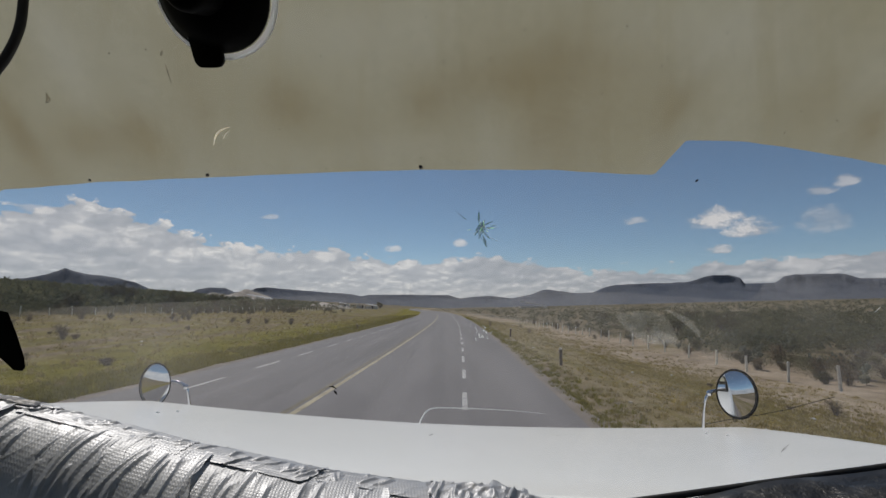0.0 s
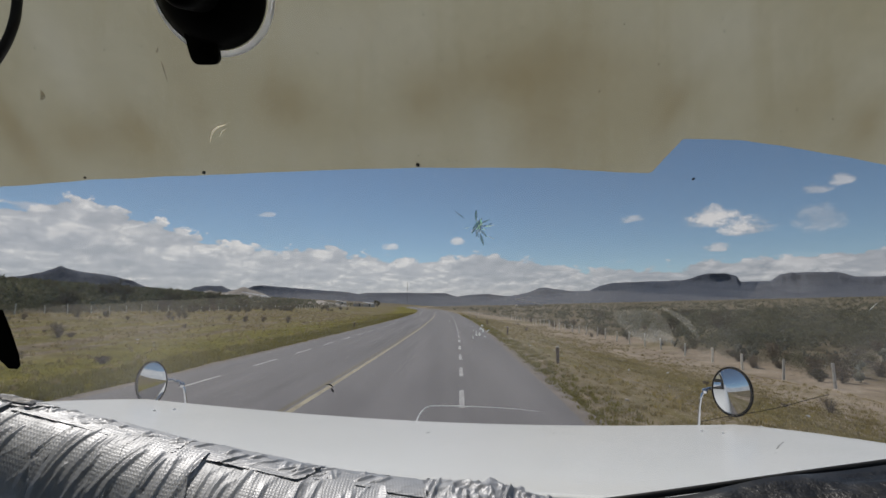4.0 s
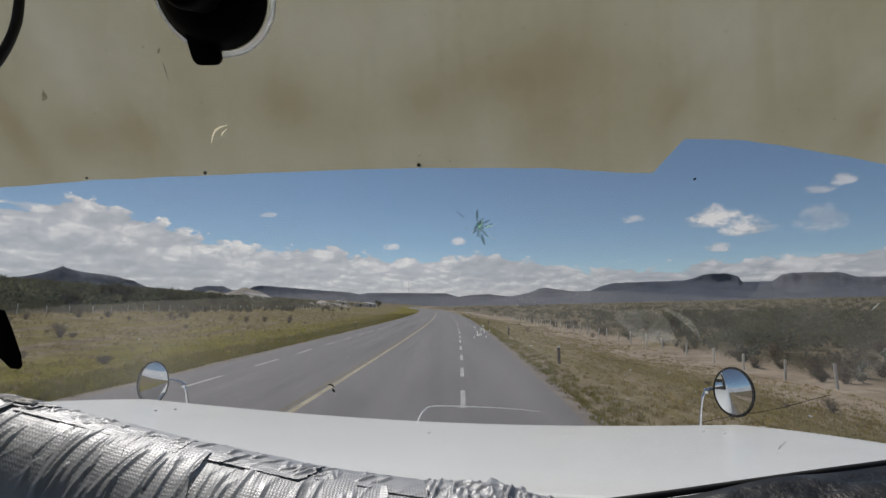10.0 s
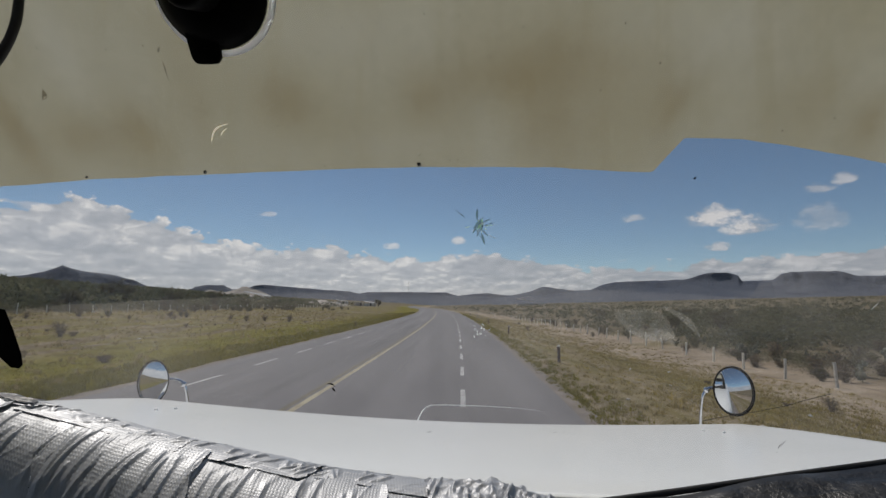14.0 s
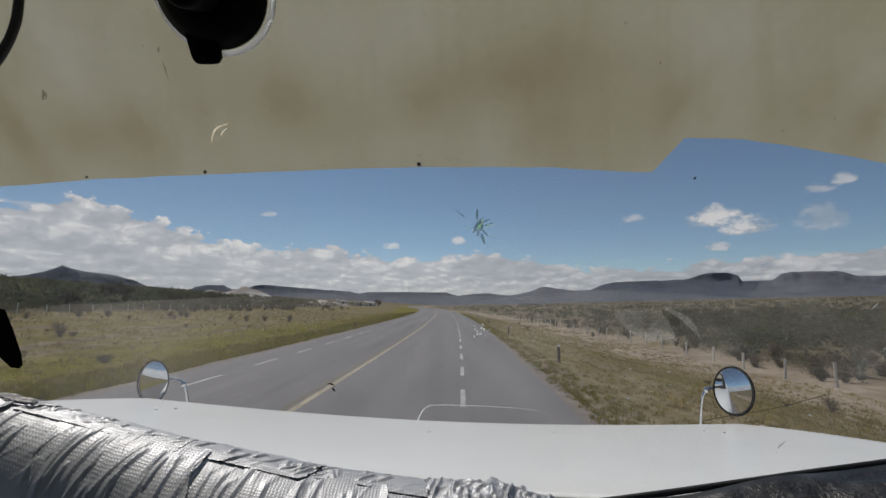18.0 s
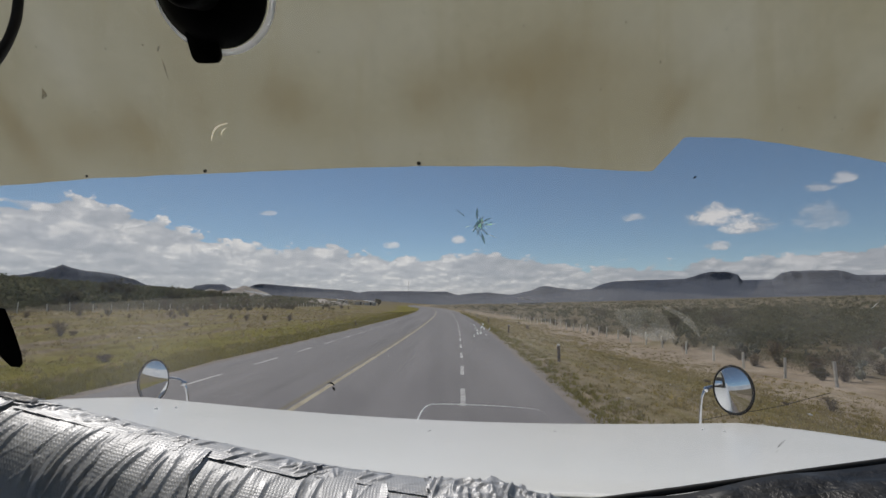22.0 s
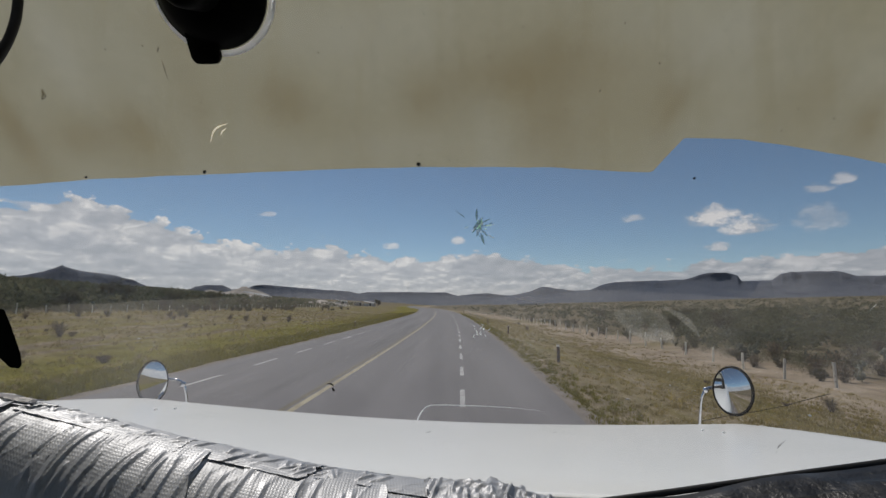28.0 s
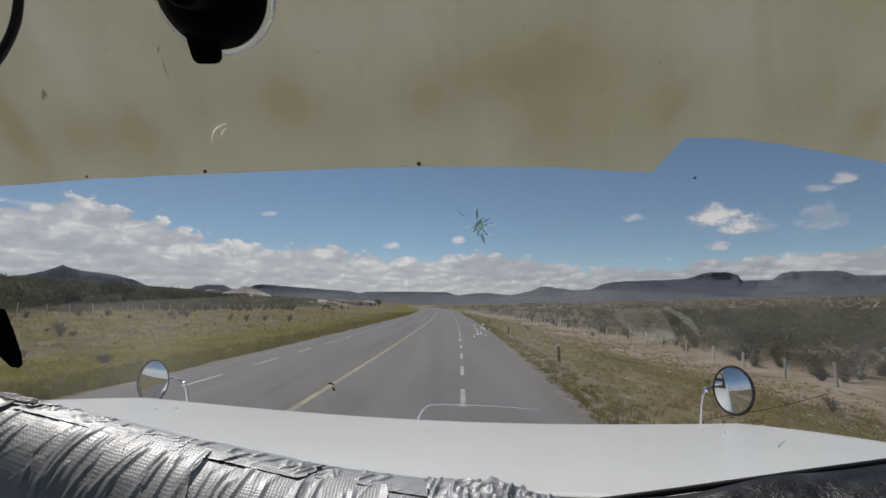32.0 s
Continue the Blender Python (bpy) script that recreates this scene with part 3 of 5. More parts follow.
ss = spaced([(-4200, -1500, 300), (-1500, -400, 70), (-400, -120, 14), (-120, -30, 3), (-30, -8.95, 0.6), (-8.95, 2.25, 2.8),
             (2.25, 22, 0.6), (22, 110, 3), (110, 400, 14), (400, 1500, 70), (1500, 4200, 300)])
ys = spaced([(-900, -60, 35), (-60, 0, 6), (0, 60, 1.0), (60, 140, 2.5), (140, 400, 9), (400, 1200, 40), (1200, 4200, 250)])
gv = [on_land(s, y) for y in ys for s in ss]
W = len(ss)
me = bpy.data.meshes.new("ground")
me.from_pydata([tuple(v) for v in gv], [], [(j * W + i, j * W + i + 1, (j + 1) * W + i + 1, (j + 1) * W + i) for j in range(len(ys) - 1) for i in range(W - 1)])
me.attributes.new("across", "FLOAT", "POINT").data.foreach_set("value", [float(s) for y in ys for s in ss])
me.shade_smooth()
ground = tagged(part("ground", me, GROUND), "dry sandy ground with yellow grass verges", "ground", kind="structure")


def strip(name, s0, s1, z, y0, y1, step, material, label, parent=None, thick=0.0, waver=0.0):
    n = max(1, int((y1 - y0) / step))

    def f(u, v):
        y = y0 + (y1 - y0) * v
        s = s0 + (s1 - s0) * u
        if waver and 0.0 < abs(u - 0.5) * 2:
            s += waver * noise.noise(Vector((y * 0.8, s0 * 3.1, u * 5))) * (1 if u in (0, 1) else 0)
        return (road_x(y) + s, y, z)
    return part(name, sheet(name, 2, n, f, thick), material, parent, label)


road = tagged(strip("road", -8.75, 2.22, 0.0, -700, 1500, 4, ASPHALT, "", thick=0.08, waver=0.10), "worn grey asphalt two-lane highway", "road", kind="structure")
edge_r = tagged(strip("gravel_edge_right", 2.12, 2.58, -0.03, -60, 220, 0.7, GRAVEL, "", thick=0.02, waver=0.08), "crumbling gravel strip beside the asphalt", "road edge", kind="structure")
edge_l = tagged(strip("gravel_edge_left", -9.15, -8.65, -0.03, -60, 220, 0.7, GRAVEL, "", thick=0.02, waver=0.2), "crumbling gravel strip beside the asphalt", "road edge", kind="structure")
part("yellow_centre_line", sheet("yellow_centre_line", 1, 300, lambda u, v: (road_x(-60 + 700 * v) - 3.50 + 0.15 * u, -60 + 700 * v, 0.005)), PAINT_YELLOW, road, "solid yellow line, worn")
part("faded_centre_line", sheet("faded_centre_line", 1, 120, lambda u, v: (road_x(3 + 60 * v) - 3.71 + 0.15 * u, 3 + 60 * v, 0.004)),
     surface("faded_yellow_paint", (0.11, 0.10, 0.085), (0.19, 0.165, 0.105), 2, 0.8, grain=25), road, "faded yellow line")
for s, first in ((-0.04, 10.1), (-7.3, 12.6)):
    for k in range(-12, 62):
        y0 = first + 4.4 * k
        part("edge_dash", sheet("edge_dash", 1, 3, lambda u, v: (road_x(y0 + 2.1 * v) + s + 0.115 * u, y0 + 2.1 * v, 0.005)), PAINT_WHITE, road)

# ---- far hills, mine and houses ----
def ridge(name, label, skyline, at, k, depth, seed):
    """A range of flat-topped hills: steep under the rim, then a long apron down to the plain."""
    x0, x1 = skyline[0][0] * k, skyline[-1][0] * k
    pts = [(x * k, z * k) for x, z in skyline]

    def f(u, v):
        x = x0 + (x1 - x0) * u
        top = line_at(pts, x)
        wide = sum(line_at(pts, x + d) for d in (-160, -80, 0, 80, 160)) / 5
        top += (min(wide, top * 1.25) - top) * min(1.0, max(0.0, (v - 0.34) / 0.12))
        top += 2.5 * noise.noise(Vector((x * 0.03, seed, 0)))
        fall = [(0, 0.80), (0.25, 0.97), (0.32, 1.0), (0.37, 0.82), (0.42, 0.70), (0.55, 0.48), (0.8, 0.18), (1.0, -0.05)]
        z = top * line_at(fall, v)
        rough = noise.fractal(Vector((x * 0.006, v * 3.0, seed)), 1.0, 2.0, 4)
        z += rough * top * 0.07 * (v > 0.39)
        y = at + depth * (0.32 - v) + rough * 40 * (v > 0.34)
        return (x * y / at, y, z)
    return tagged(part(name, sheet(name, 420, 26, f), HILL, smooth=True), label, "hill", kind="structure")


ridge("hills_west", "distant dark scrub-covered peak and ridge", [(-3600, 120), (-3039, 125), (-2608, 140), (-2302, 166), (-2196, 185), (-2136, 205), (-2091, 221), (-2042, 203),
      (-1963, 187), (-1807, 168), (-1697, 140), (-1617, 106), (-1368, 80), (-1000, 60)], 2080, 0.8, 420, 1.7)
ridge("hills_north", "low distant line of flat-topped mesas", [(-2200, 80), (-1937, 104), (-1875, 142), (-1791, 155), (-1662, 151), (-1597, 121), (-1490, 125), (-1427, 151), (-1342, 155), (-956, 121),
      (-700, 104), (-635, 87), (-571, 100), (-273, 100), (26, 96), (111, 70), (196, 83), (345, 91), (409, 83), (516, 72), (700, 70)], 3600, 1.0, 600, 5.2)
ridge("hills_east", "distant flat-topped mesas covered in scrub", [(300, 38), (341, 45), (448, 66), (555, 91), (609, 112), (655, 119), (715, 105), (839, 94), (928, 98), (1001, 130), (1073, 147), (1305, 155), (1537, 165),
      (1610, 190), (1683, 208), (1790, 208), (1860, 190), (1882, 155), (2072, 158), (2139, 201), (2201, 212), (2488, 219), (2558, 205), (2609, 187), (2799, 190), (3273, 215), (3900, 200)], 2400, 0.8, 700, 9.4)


def mound(name, label, x, y, z, rx, ry, h, seed):
    def f(u, v):
        a, r = u * math.tau, v
        n = noise.fractal(Vector((math.cos(a) * r * 2 + seed, math.sin(a) * r * 2, seed)), 1.0, 2.0, 4)
        hh = h * max(0.0, 1 - r ** 1.25) * (1 + 0.35 * n) - 1.5 * (r > 0.95)
        return (x + rx * r * math.cos(a), y + ry * r * math.sin(a), z + hh)
    return tagged(part(name, sheet(name, 40, 12, f), ROCK, smooth=True), label, "spoil heap", group="spoil heaps of the mine")


mound("spoil_heap", "pale grey-brown heap of mine spoil", -138, 330, 5.2, 24, 26, 9.6, 1.0)
mound("spoil_heap", "pale grey-brown heap of mine spoil", -168, 345, 6.0, 26, 22, 6.0, 2.3)
mound("spoil_heap", "low pale heap of mine spoil", -95, 370, 2.2, 22, 20, 3.4, 4.7)


def shed(x, y, z, w, d, h, turn, label):
    t = thing("shed", label, "shed", pose(x, y, z, 0, 0, turn), "mine buildings")
    part("wall", box((w, d, h + 3), (0, 0, h / 2 - 1.5)), HOUSE_WALL, t)
    bm = bmesh.new()
    bm = box((w + 0.8, d + 0.8, 0.25), (0, 0, 0), 0, bm)
    bmesh.ops.rotate(bm, cent=(0, 0, 0), matrix=Matrix.Rotation(radians(11), 3, "Y"), verts=bm.verts)
    bmesh.ops.translate(bm, vec=(0, 0, h + 0.1 * w), verts=bm.verts)
    part("roof", bm, SHEET_ROOF, t, "pale sheet metal roof")
    part("doorway", box((1.6, 0.12, 2.4), (w * 0.2, -d / 2 - 0.02, 1.2)), BLACK_RUBBER, t)


shed(-119, 306, 5.0, 15, 9, 2.6, 8, "open mine shed with a white sloping roof")
shed(-66, 430, 1.2, 9, 7, 2.4, -10, "small pale roadside building")
shed(-78, 440, 1.8, 7, 6, 2.2, 20, "small pale roadside building")
shed(-90, 425, 2.6, 9, 6, 2.4, 0, "low shed with a grey roof")

mast = thing("radio_mast", "thin steel lattice radio mast far off", "mast", pose(-66, 900, 8, 0, 0, 0))
for a in range(3):
    c, s = 0.6 * math.cos(a * 2.094), 0.6 * math.sin(a * 2.094)
    part("mast_leg", tube([(c, s, -3), (c * 0.4, s * 0.4, 38)], 0.09, 5), WIRE, mast)
for k in range(12):
    part("mast_brace", tube([(0.5, 0, k * 3), (-0.3, 0.4, k * 3 + 1.5), (-0.3, -0.4, k * 3 + 3)], 0.05, 4), WIRE, mast)


# ---- fences, markers, litter ----
def post_mesh(w, h, seed):
    r = random.Random(seed)
    bm = box((w, w, h + 0.5), (0, 0, h / 2 - 0.25), 0.012)
    for v in bm.verts:
        v.co.x += 0.012 * r.uniform(-1, 1) + 0.02 * seed * v.co.z * 0.3 * (1 if seed % 2 else -1) * 0.3
        v.co.y += 0.012 * r.uniform(-1, 1)
    me = bpy.data.meshes.new("post")
    bm.to_mesh(me)
    bm.free()
    me.materials.append(CONCRETE)
    return me


POSTS = [post_mesh(0.095, 1.28, k) for k in range(4)]


def fence(label, s, y0, y1, step, tall, strands=(0.35, 0.65, 0.95, 1.15)):
    f = thing("fence", label, "fence", group="right-of-way fences")
    tops, y = [], y0
    r = random.Random(int(abs(s) * 10))
    while y < y1:
        p = on_land(s + r.uniform(-0.15, 0.15), y)
        q = part("post", r.choice(POSTS), CONCRETE, f)
        q.matrix_world = Matrix.Translation(p) @ pose(0, 0, 0, r.uniform(-4, 4), r.uniform(-4, 4), r.uniform(-10, 10)) @ Matrix.Diagonal((1, 1, tall * r.uniform(0.85, 1.12), 1))
        tops.append(p)
        y += step * r.uniform(0.93, 1.07)
    for h in strands:
        part("wire", tube([p + Vector((-0.07, 0, h * tall)) for p in tops], 0.004, 4), WIRE, f)


fence("barbed wire fence on pale concrete posts", 16.8, 6.95, 260, 3.6, 0.84)
fence("barbed wire fence on weathered concrete posts before scrub", -50.0, 24.0, 300, 3.8, 0.9)


def marker(s, y, h, label):
    t = thing("road_marker", label, "road marker", Matrix.Translation(on_land(s, y)) @ pose(0, 0, 0, 0, rng.uniform(-3, 3), rng.uniform(-20, 20)), "roadside marker posts")
    part("post", box((0.10, 0.10, h + 0.3), (0, 0, h / 2 - 0.15), 0.012), RUST_WOOD, t)
    part("cap", box((0.104, 0.104, 0.05), (0, 0, h + 0.005), 0.01), REFLECTOR, t, "pale worn top")


for i, y in enumerate((18.6, 36.5, 57, 78, 99, 122)):
    marker(3.75, y, 0.62, "short brown roadside marker post")
for y in (48, 96):
    marker(-10.2, y, 0.6, "short brown roadside marker post")

for k in range(26):
    y = rng.uniform(9, 70)
    s = rng.choice([rng.uniform(3.2, 14), rng.uniform(-22, -9.8)])
    bm = bmesh.new()
    bmesh.ops.create_icosphere(bm, subdivisions=1, radius=rng.uniform(0.04, 0.09))
    for v in bm.verts:
        v.co = Vector((v.co.x * rng.uniform(0.7, 1.5), v.co.y * rng.uniform(0.7, 1.4), v.co.z * 0.6))
    pale = rng.random() < 0.4
    o = part("litter" if pale else "stone", bm, LITTER if pale else ROCK)
    o.matrix_world = Matrix.Translation(on_land(s, y) + Vector((0, 0, 0.02)))
    tagged(o, "scrap of pale litter in the grass" if pale else "small grey-brown stone in the grass", "litter" if pale else "stone", "stones and litter on the verge")


# ---- plants ----
def leaf_cloud(r, centre, radii, n, size, verts, faces):
    for _ in range(n):
        d = Vector((r.gauss(0, 1), r.gauss(0, 1), r.gauss(0, 1))).normalized() * (r.random() ** 0.45)
        c = Vector(centre) + Vector((d.x * radii[0], d.y * radii[1], d.z * radii[2]))
        a = Vector((r.uniform(-1, 1), r.uniform(-1, 1), r.uniform(-1, 1))).normalized()
        b = a.cross(Vector((r.uniform(-1, 1), r.uniform(-1, 1), r.uniform(-1, 1)))).normalized()
        s = size * r.uniform(0.5, 1.4)
        k = len(verts)
        verts += [c - a * s, c + b * s * 0.45, c + a * s, c - b * s * 0.45]
        faces.append((k, k + 1, k + 2, k + 3))


def shrub_parts(seed, h, wide, leaves, size, stems=9, clumps=9):
    """Stems and leaves of one shrub: several leaning stems, each with ragged clumps."""
    r = random.Random(seed)
    wood = bmesh.new()
    verts, faces = [], []
    tips = []
    for k in range(stems):
        a = r.uniform(0, math.tau)
        lean = r.uniform(0.15, 1.0) * wide
        tip = Vector((math.cos(a) * lean, math.sin(a) * lean, h * r.uniform(0.55, 0.95)))
        mid = tip * 0.5 + Vector((r.uniform(-0.1, 0.1), r.uniform(-0.1, 0.1), 0.12 * h))
        tube([(0.08 * math.cos(a), 0.08 * math.sin(a), -0.15), mid, tip], 0.022 * h, 4, wood, 0.3)
        tips.append(tip)
        for _ in range(2):
            t2 = mid + Vector((r.uniform(-0.5, 0.5) * wide, r.uniform(-0.5, 0.5) * wide, r.uniform(0.05, 0.4) * h))
            tube([mid, t2], 0.009 * h, 3, wood, 0.4)
            tips.append(t2)
    for k in range(clumps):
        p = r.choice(tips) * r.uniform(0.25, 1.0)
        rad = r.uniform(0.16, 0.34) * h
        leaf_cloud(r, p, (rad * 1.25, rad * 1.25, rad * 0.85), leaves // clumps, size, verts, faces)
    m1 = bpy.data.meshes.new("stems")
    wood.to_mesh(m1)
    wood.free()
    m1.materials.append(BARK)
    m2 = bpy.data.meshes.new("leaves")
    m2.from_pydata([tuple(v) for v in verts], [], faces)
    return m1, m2


KINDS = []
for k in range(9):
    h = (1.5, 1.9, 1.2, 2.3, 0.8, 1.6, 2.6, 1.0, 0.6)[k]
    stems, leaves = shrub_parts(40 + k, h, 0.5 * h + 0.25, 1150, 0.045 + 0.006 * h, clumps=20)
    leaves.materials.append(LEAF_DRY if k in (2, 5, 8) else LEAF)
    KINDS.append((stems, leaves, k in (2, 5, 8), h))


def shrub(kind, at, scale):
    stems, leaves, dry, h = KINDS[kind]
    t = thing("shrub", ("dry brown" if dry else "grey-green") + (" low scrub bush" if h < 1.3 else " thorny desert shrub") + " on sandy ground", "shrub",
              Matrix.Translation(at) @ pose(0, 0, 0, 0, 0, rng.uniform(0, 360)) @ Matrix.Scale(scale, 4), "scrubland shrubs")
    part("stems", stems, BARK, t)
    part("leaves", leaves, LEAF, t)


for _ in range(116):
    y = 16 + 95 * rng.random() ** 1.3
    s = rng.uniform(18.6, 24 + 0.6 * y) if rng.random() < 0.9 else rng.uniform(17.5, 19)
    shrub(rng.choice((0, 1, 2, 4, 5, 7, 7, 8, 8)), on_land(s, y), rng.uniform(0.55, 0.95))
for _ in range(160):
    y = 26 + 150 * rng.random() ** 1.2
    s = -rng.uniform(51.5, 56 + 0.45 * y)
    shrub(rng.choice((0, 1, 3, 7, 5, 6, 2, 2, 1, 4)), on_land(s, y), rng.uniform(0.75, 1.15))
for _ in range(18):
    y = rng.uniform(9, 60)
    shrub(rng.choice((8, 8, 2, 5)), on_land(-rng.uniform(15, 48), y + 8), rng.uniform(0.25, 0.7))
clump = random.Random(77)
for _ in range(26):
    # loose clumps at the back of the field
    yc, sc = 34 + 150 * clump.random() ** 1.3, -49.2 + 15 * clump.random() ** 1.7
    for _ in range(clump.choice((1, 2, 3, 4))):
        shrub(clump.choice((0, 1, 3, 7, 5, 4)), on_land(sc + clump.uniform(-2, 1.2), yc + clump.uniform(-4, 4)), clump.uniform(0.5, 1.0))
for _ in range(22):
    y = rng.uniform(14, 90)
    s = rng.choice([-rng.uniform(14, 45), rng.uniform(6, 16.5)])
    shrub(rng.choice((8, 8, 2, 5)), on_land(s, y), rng.uniform(0.22, 0.4))


def far_scrub(name, label, n, spread, size, seed, lo, hi, dense=1.0):
    """Thousands of rough shrubs too far off to count, in one mesh."""
    r = random.Random(seed)
    verts, faces = [], []
    for _ in range(n):
        s, y = spread(r)
        p = on_land(s, y)
        h = r.uniform(lo, hi)
        near = min(1.0, math.hypot(p.x, p.y) / 170)
        m = size * (0.28 + 0.72 * near)
        for c in range(r.choice((2, 3, 4))):
            q = p + Vector((r.uniform(-0.6, 0.6) * h, r.uniform(-0.6, 0.6) * h, h * r.uniform(0.25, 0.7)))
            leaf_cloud(r, q, (h * 0.55, h * 0.55, h * 0.38), int((9 + 34 * (1 - near)) * dense), m * h, verts, faces)
    me = bpy.data.meshes.new(name)
    me.from_pydata([tuple(v) for v in verts], [], faces)
    return tagged(part(name, me, LEAF_FAR), label, "scrub", kind="stuff")


def far_right(r):
    y = 40 + 1300 * r.random() ** 1.9
    return 20 + (0.2 * y + 30) * r.random() + y * 1.05 * r.random() ** 1.3, y


def far_left(r):
    y = 36 + 730 * r.random() ** 1.7
    return -53 - (0.2 * y + 20) * r.random() - y * 1.0 * r.random() ** 1.3, y


far_scrub("far_scrub", "grey-green scrubland stretching to the mesas", 6500, far_right, 0.2, 5, 0.7, 2.1)
far_scrub("far_scrub", "grey-green scrubland below the western hill", 6500, far_left, 0.2, 6, 1.1, 3.0)


def thicket(r):
    y = 22 + 230 * r.random() ** 1.25
    return -51.2 - (5 + 0.1 * y) * r.random() ** 1.2, y


far_scrub("thornbush_thicket", "dense grey-green thornbush behind the roadside fence", 1100, thicket, 0.085, 16, 0.7, 1.7, 2.0)


def right_bushes(r):
    y = 34 + 420 * r.random() ** 1.5
    return 21 + (0.25 * y + 24) * r.random() + y * 0.7 * r.random() ** 1.5, y


far_scrub("bushes", "rounded grey-green bushes standing in the scrubland", 420, right_bushes, 0.10, 25, 1.2, 2.3, 2.2)


def fence_brush(r):
    y = 26 + 190 * r.random() ** 1.4
    return 18.3 + (3 + 0.09 * y) * r.random() ** 1.3, y


far_scrub("fence_brush", "low grey-brown brush along the roadside fence", 380, fence_brush, 0.09, 18, 0.45, 1.1, 2.0)


def cactus_mesh(seed):
    r = random.Random(seed)
    bm = bmesh.new()
    pads = [(Vector((0, 0, 0.12)), 0.0)]
    for k in range(16):
        base, lvl = r.choice(pads)
        a = r.uniform(0, math.tau)
        c = base + Vector((math.cos(a) * 0.20, math.sin(a) * 0.20, r.uniform(0.12, 0.28)))
        pads.append((c, lvl + 1))
    for c, _ in pads:
        m = Matrix.Translation(c) @ pose(0, 0, 0, r.uniform(-35, 35), r.uniform(-35, 35), r.uniform(0, 180)) @ Matrix.Diagonal((0.15, 0.035, 0.19, 1))
        bmesh.ops.create_uvsphere(bm, u_segments=8, v_segments=6, radius=1.0, matrix=m)
    me = bpy.data.meshes.new("cactus")
    bm.to_mesh(me)
    bm.free()
    me.materials.append(CACTUS)
    me.shade_smooth()
    return me


CACTI = [cactus_mesh(k) for k in range(4)]
for _ in range(34):
    y = 17 + 50 * rng.random() ** 1.3
    o = part("prickly_pear", rng.choice(CACTI), CACTUS)
    o.matrix_world = Matrix.Translation(on_land(rng.uniform(18.2, 22 + 0.3 * y), y)) @ pose(0, 0, 0, 0, 0, rng.uniform(0, 360)) @ Matrix.Scale(rng.uniform(0.6, 1.15), 4)
    tagged(o, "grey-green prickly pear cactus clump behind the fence", "cactus", "prickly pears")


def grass(name, label, n, s_of, seed, lo, hi, material, far=150.0):
    r = random.Random(seed)
    verts, faces = [], []
    for _ in range(n):
        y = 3.5 + far * r.random() ** (2.2 if far > 100 else 1.3)
        s = s_of(r)
        p = on_land(s, y)
        big = 1 + y / 45
        for _ in range(4):
            a = r.uniform(0, math.tau)
            w = 0.009 * big * r.uniform(0.7, 1.4)
            h = r.uniform(lo, hi)
            q = p + Vector((r.uniform(-0.06, 0.06) * big, r.uniform(-0.06, 0.06) * big, -0.02))
            k = len(verts)
            d = Vector((math.cos(a) * w, math.sin(a) * w, 0))
            verts += [q - d, q + d, q + Vector((r.uniform(-0.5, 0.5) * h, r.uniform(-0.5, 0.5) * h, h))]
            faces.append((k, k + 1, k + 2))
    me = bpy.data.meshes.new(name)
    me.from_pydata([tuple(v) for v in verts], [], faces)
    return tagged(part(name, me, material), label, "grass", kind="stuff")


grass("verge_grass", "yellow-green dry grass along the verge", 26000, lambda r: -9.1 - 9 * r.random() ** 1.4, 21, 0.03, 0.10, GRASS)
grass("verge_grass", "yellow dry grass on the bank", 7000, lambda r: 2.6 + 10 * r.random() ** 1.2, 22, 0.02, 0.07, GRASS_DRY)
grass("verge_grass", "taller yellow-green grass below the bank", 14000, lambda r: min(16.0, max(5.0, r.gauss(10.8, 2.8))), 23, 0.03, 0.10, GRASS_LUSH, 26.0)


def tussocks(label, n, s_of, y0, y1, seed, lo, hi, material):
    """Tufts of dry grass, each a fan of bent blades, too many to count."""
    r = random.Random(seed)
    verts, faces = [], []
    for _ in range(n):
        y = y0 + (y1 - y0) * r.random() ** 1.6
        p = on_land(s_of(r), y)
        h, big = r.uniform(lo, hi), 1 + y / 60
        for _ in range(20):
            a, lean = r.uniform(0, math.tau), r.uniform(0.1, 0.8)
            w, out = 0.008 * big * r.uniform(0.6, 1.4), Vector((math.cos(a), math.sin(a), 0))
            q = p + out * r.uniform(0, 0.12) * big + Vector((0, 0, -0.02))
            d, hh = Vector((-out.y * w, out.x * w, 0)), h * r.uniform(0.6, 1.1)
            m, t = q + out * lean * hh * 0.35 + Vector((0, 0, hh * 0.65)), q + out * lean * hh + Vector((0, 0, hh * 0.9))
            k = len(verts)
            verts += [q - d, q + d, m + d * 0.7, m - d * 0.7, t]
            faces += [(k, k + 1, k + 2, k + 3), (k + 3, k + 2, k + 4)]
    me = bpy.data.meshes.new("grass_tufts")
    me.from_pydata([tuple(v) for v in verts], [], faces)
    return tagged(part("grass_tufts", me, material), label, "grass", kind="stuff")


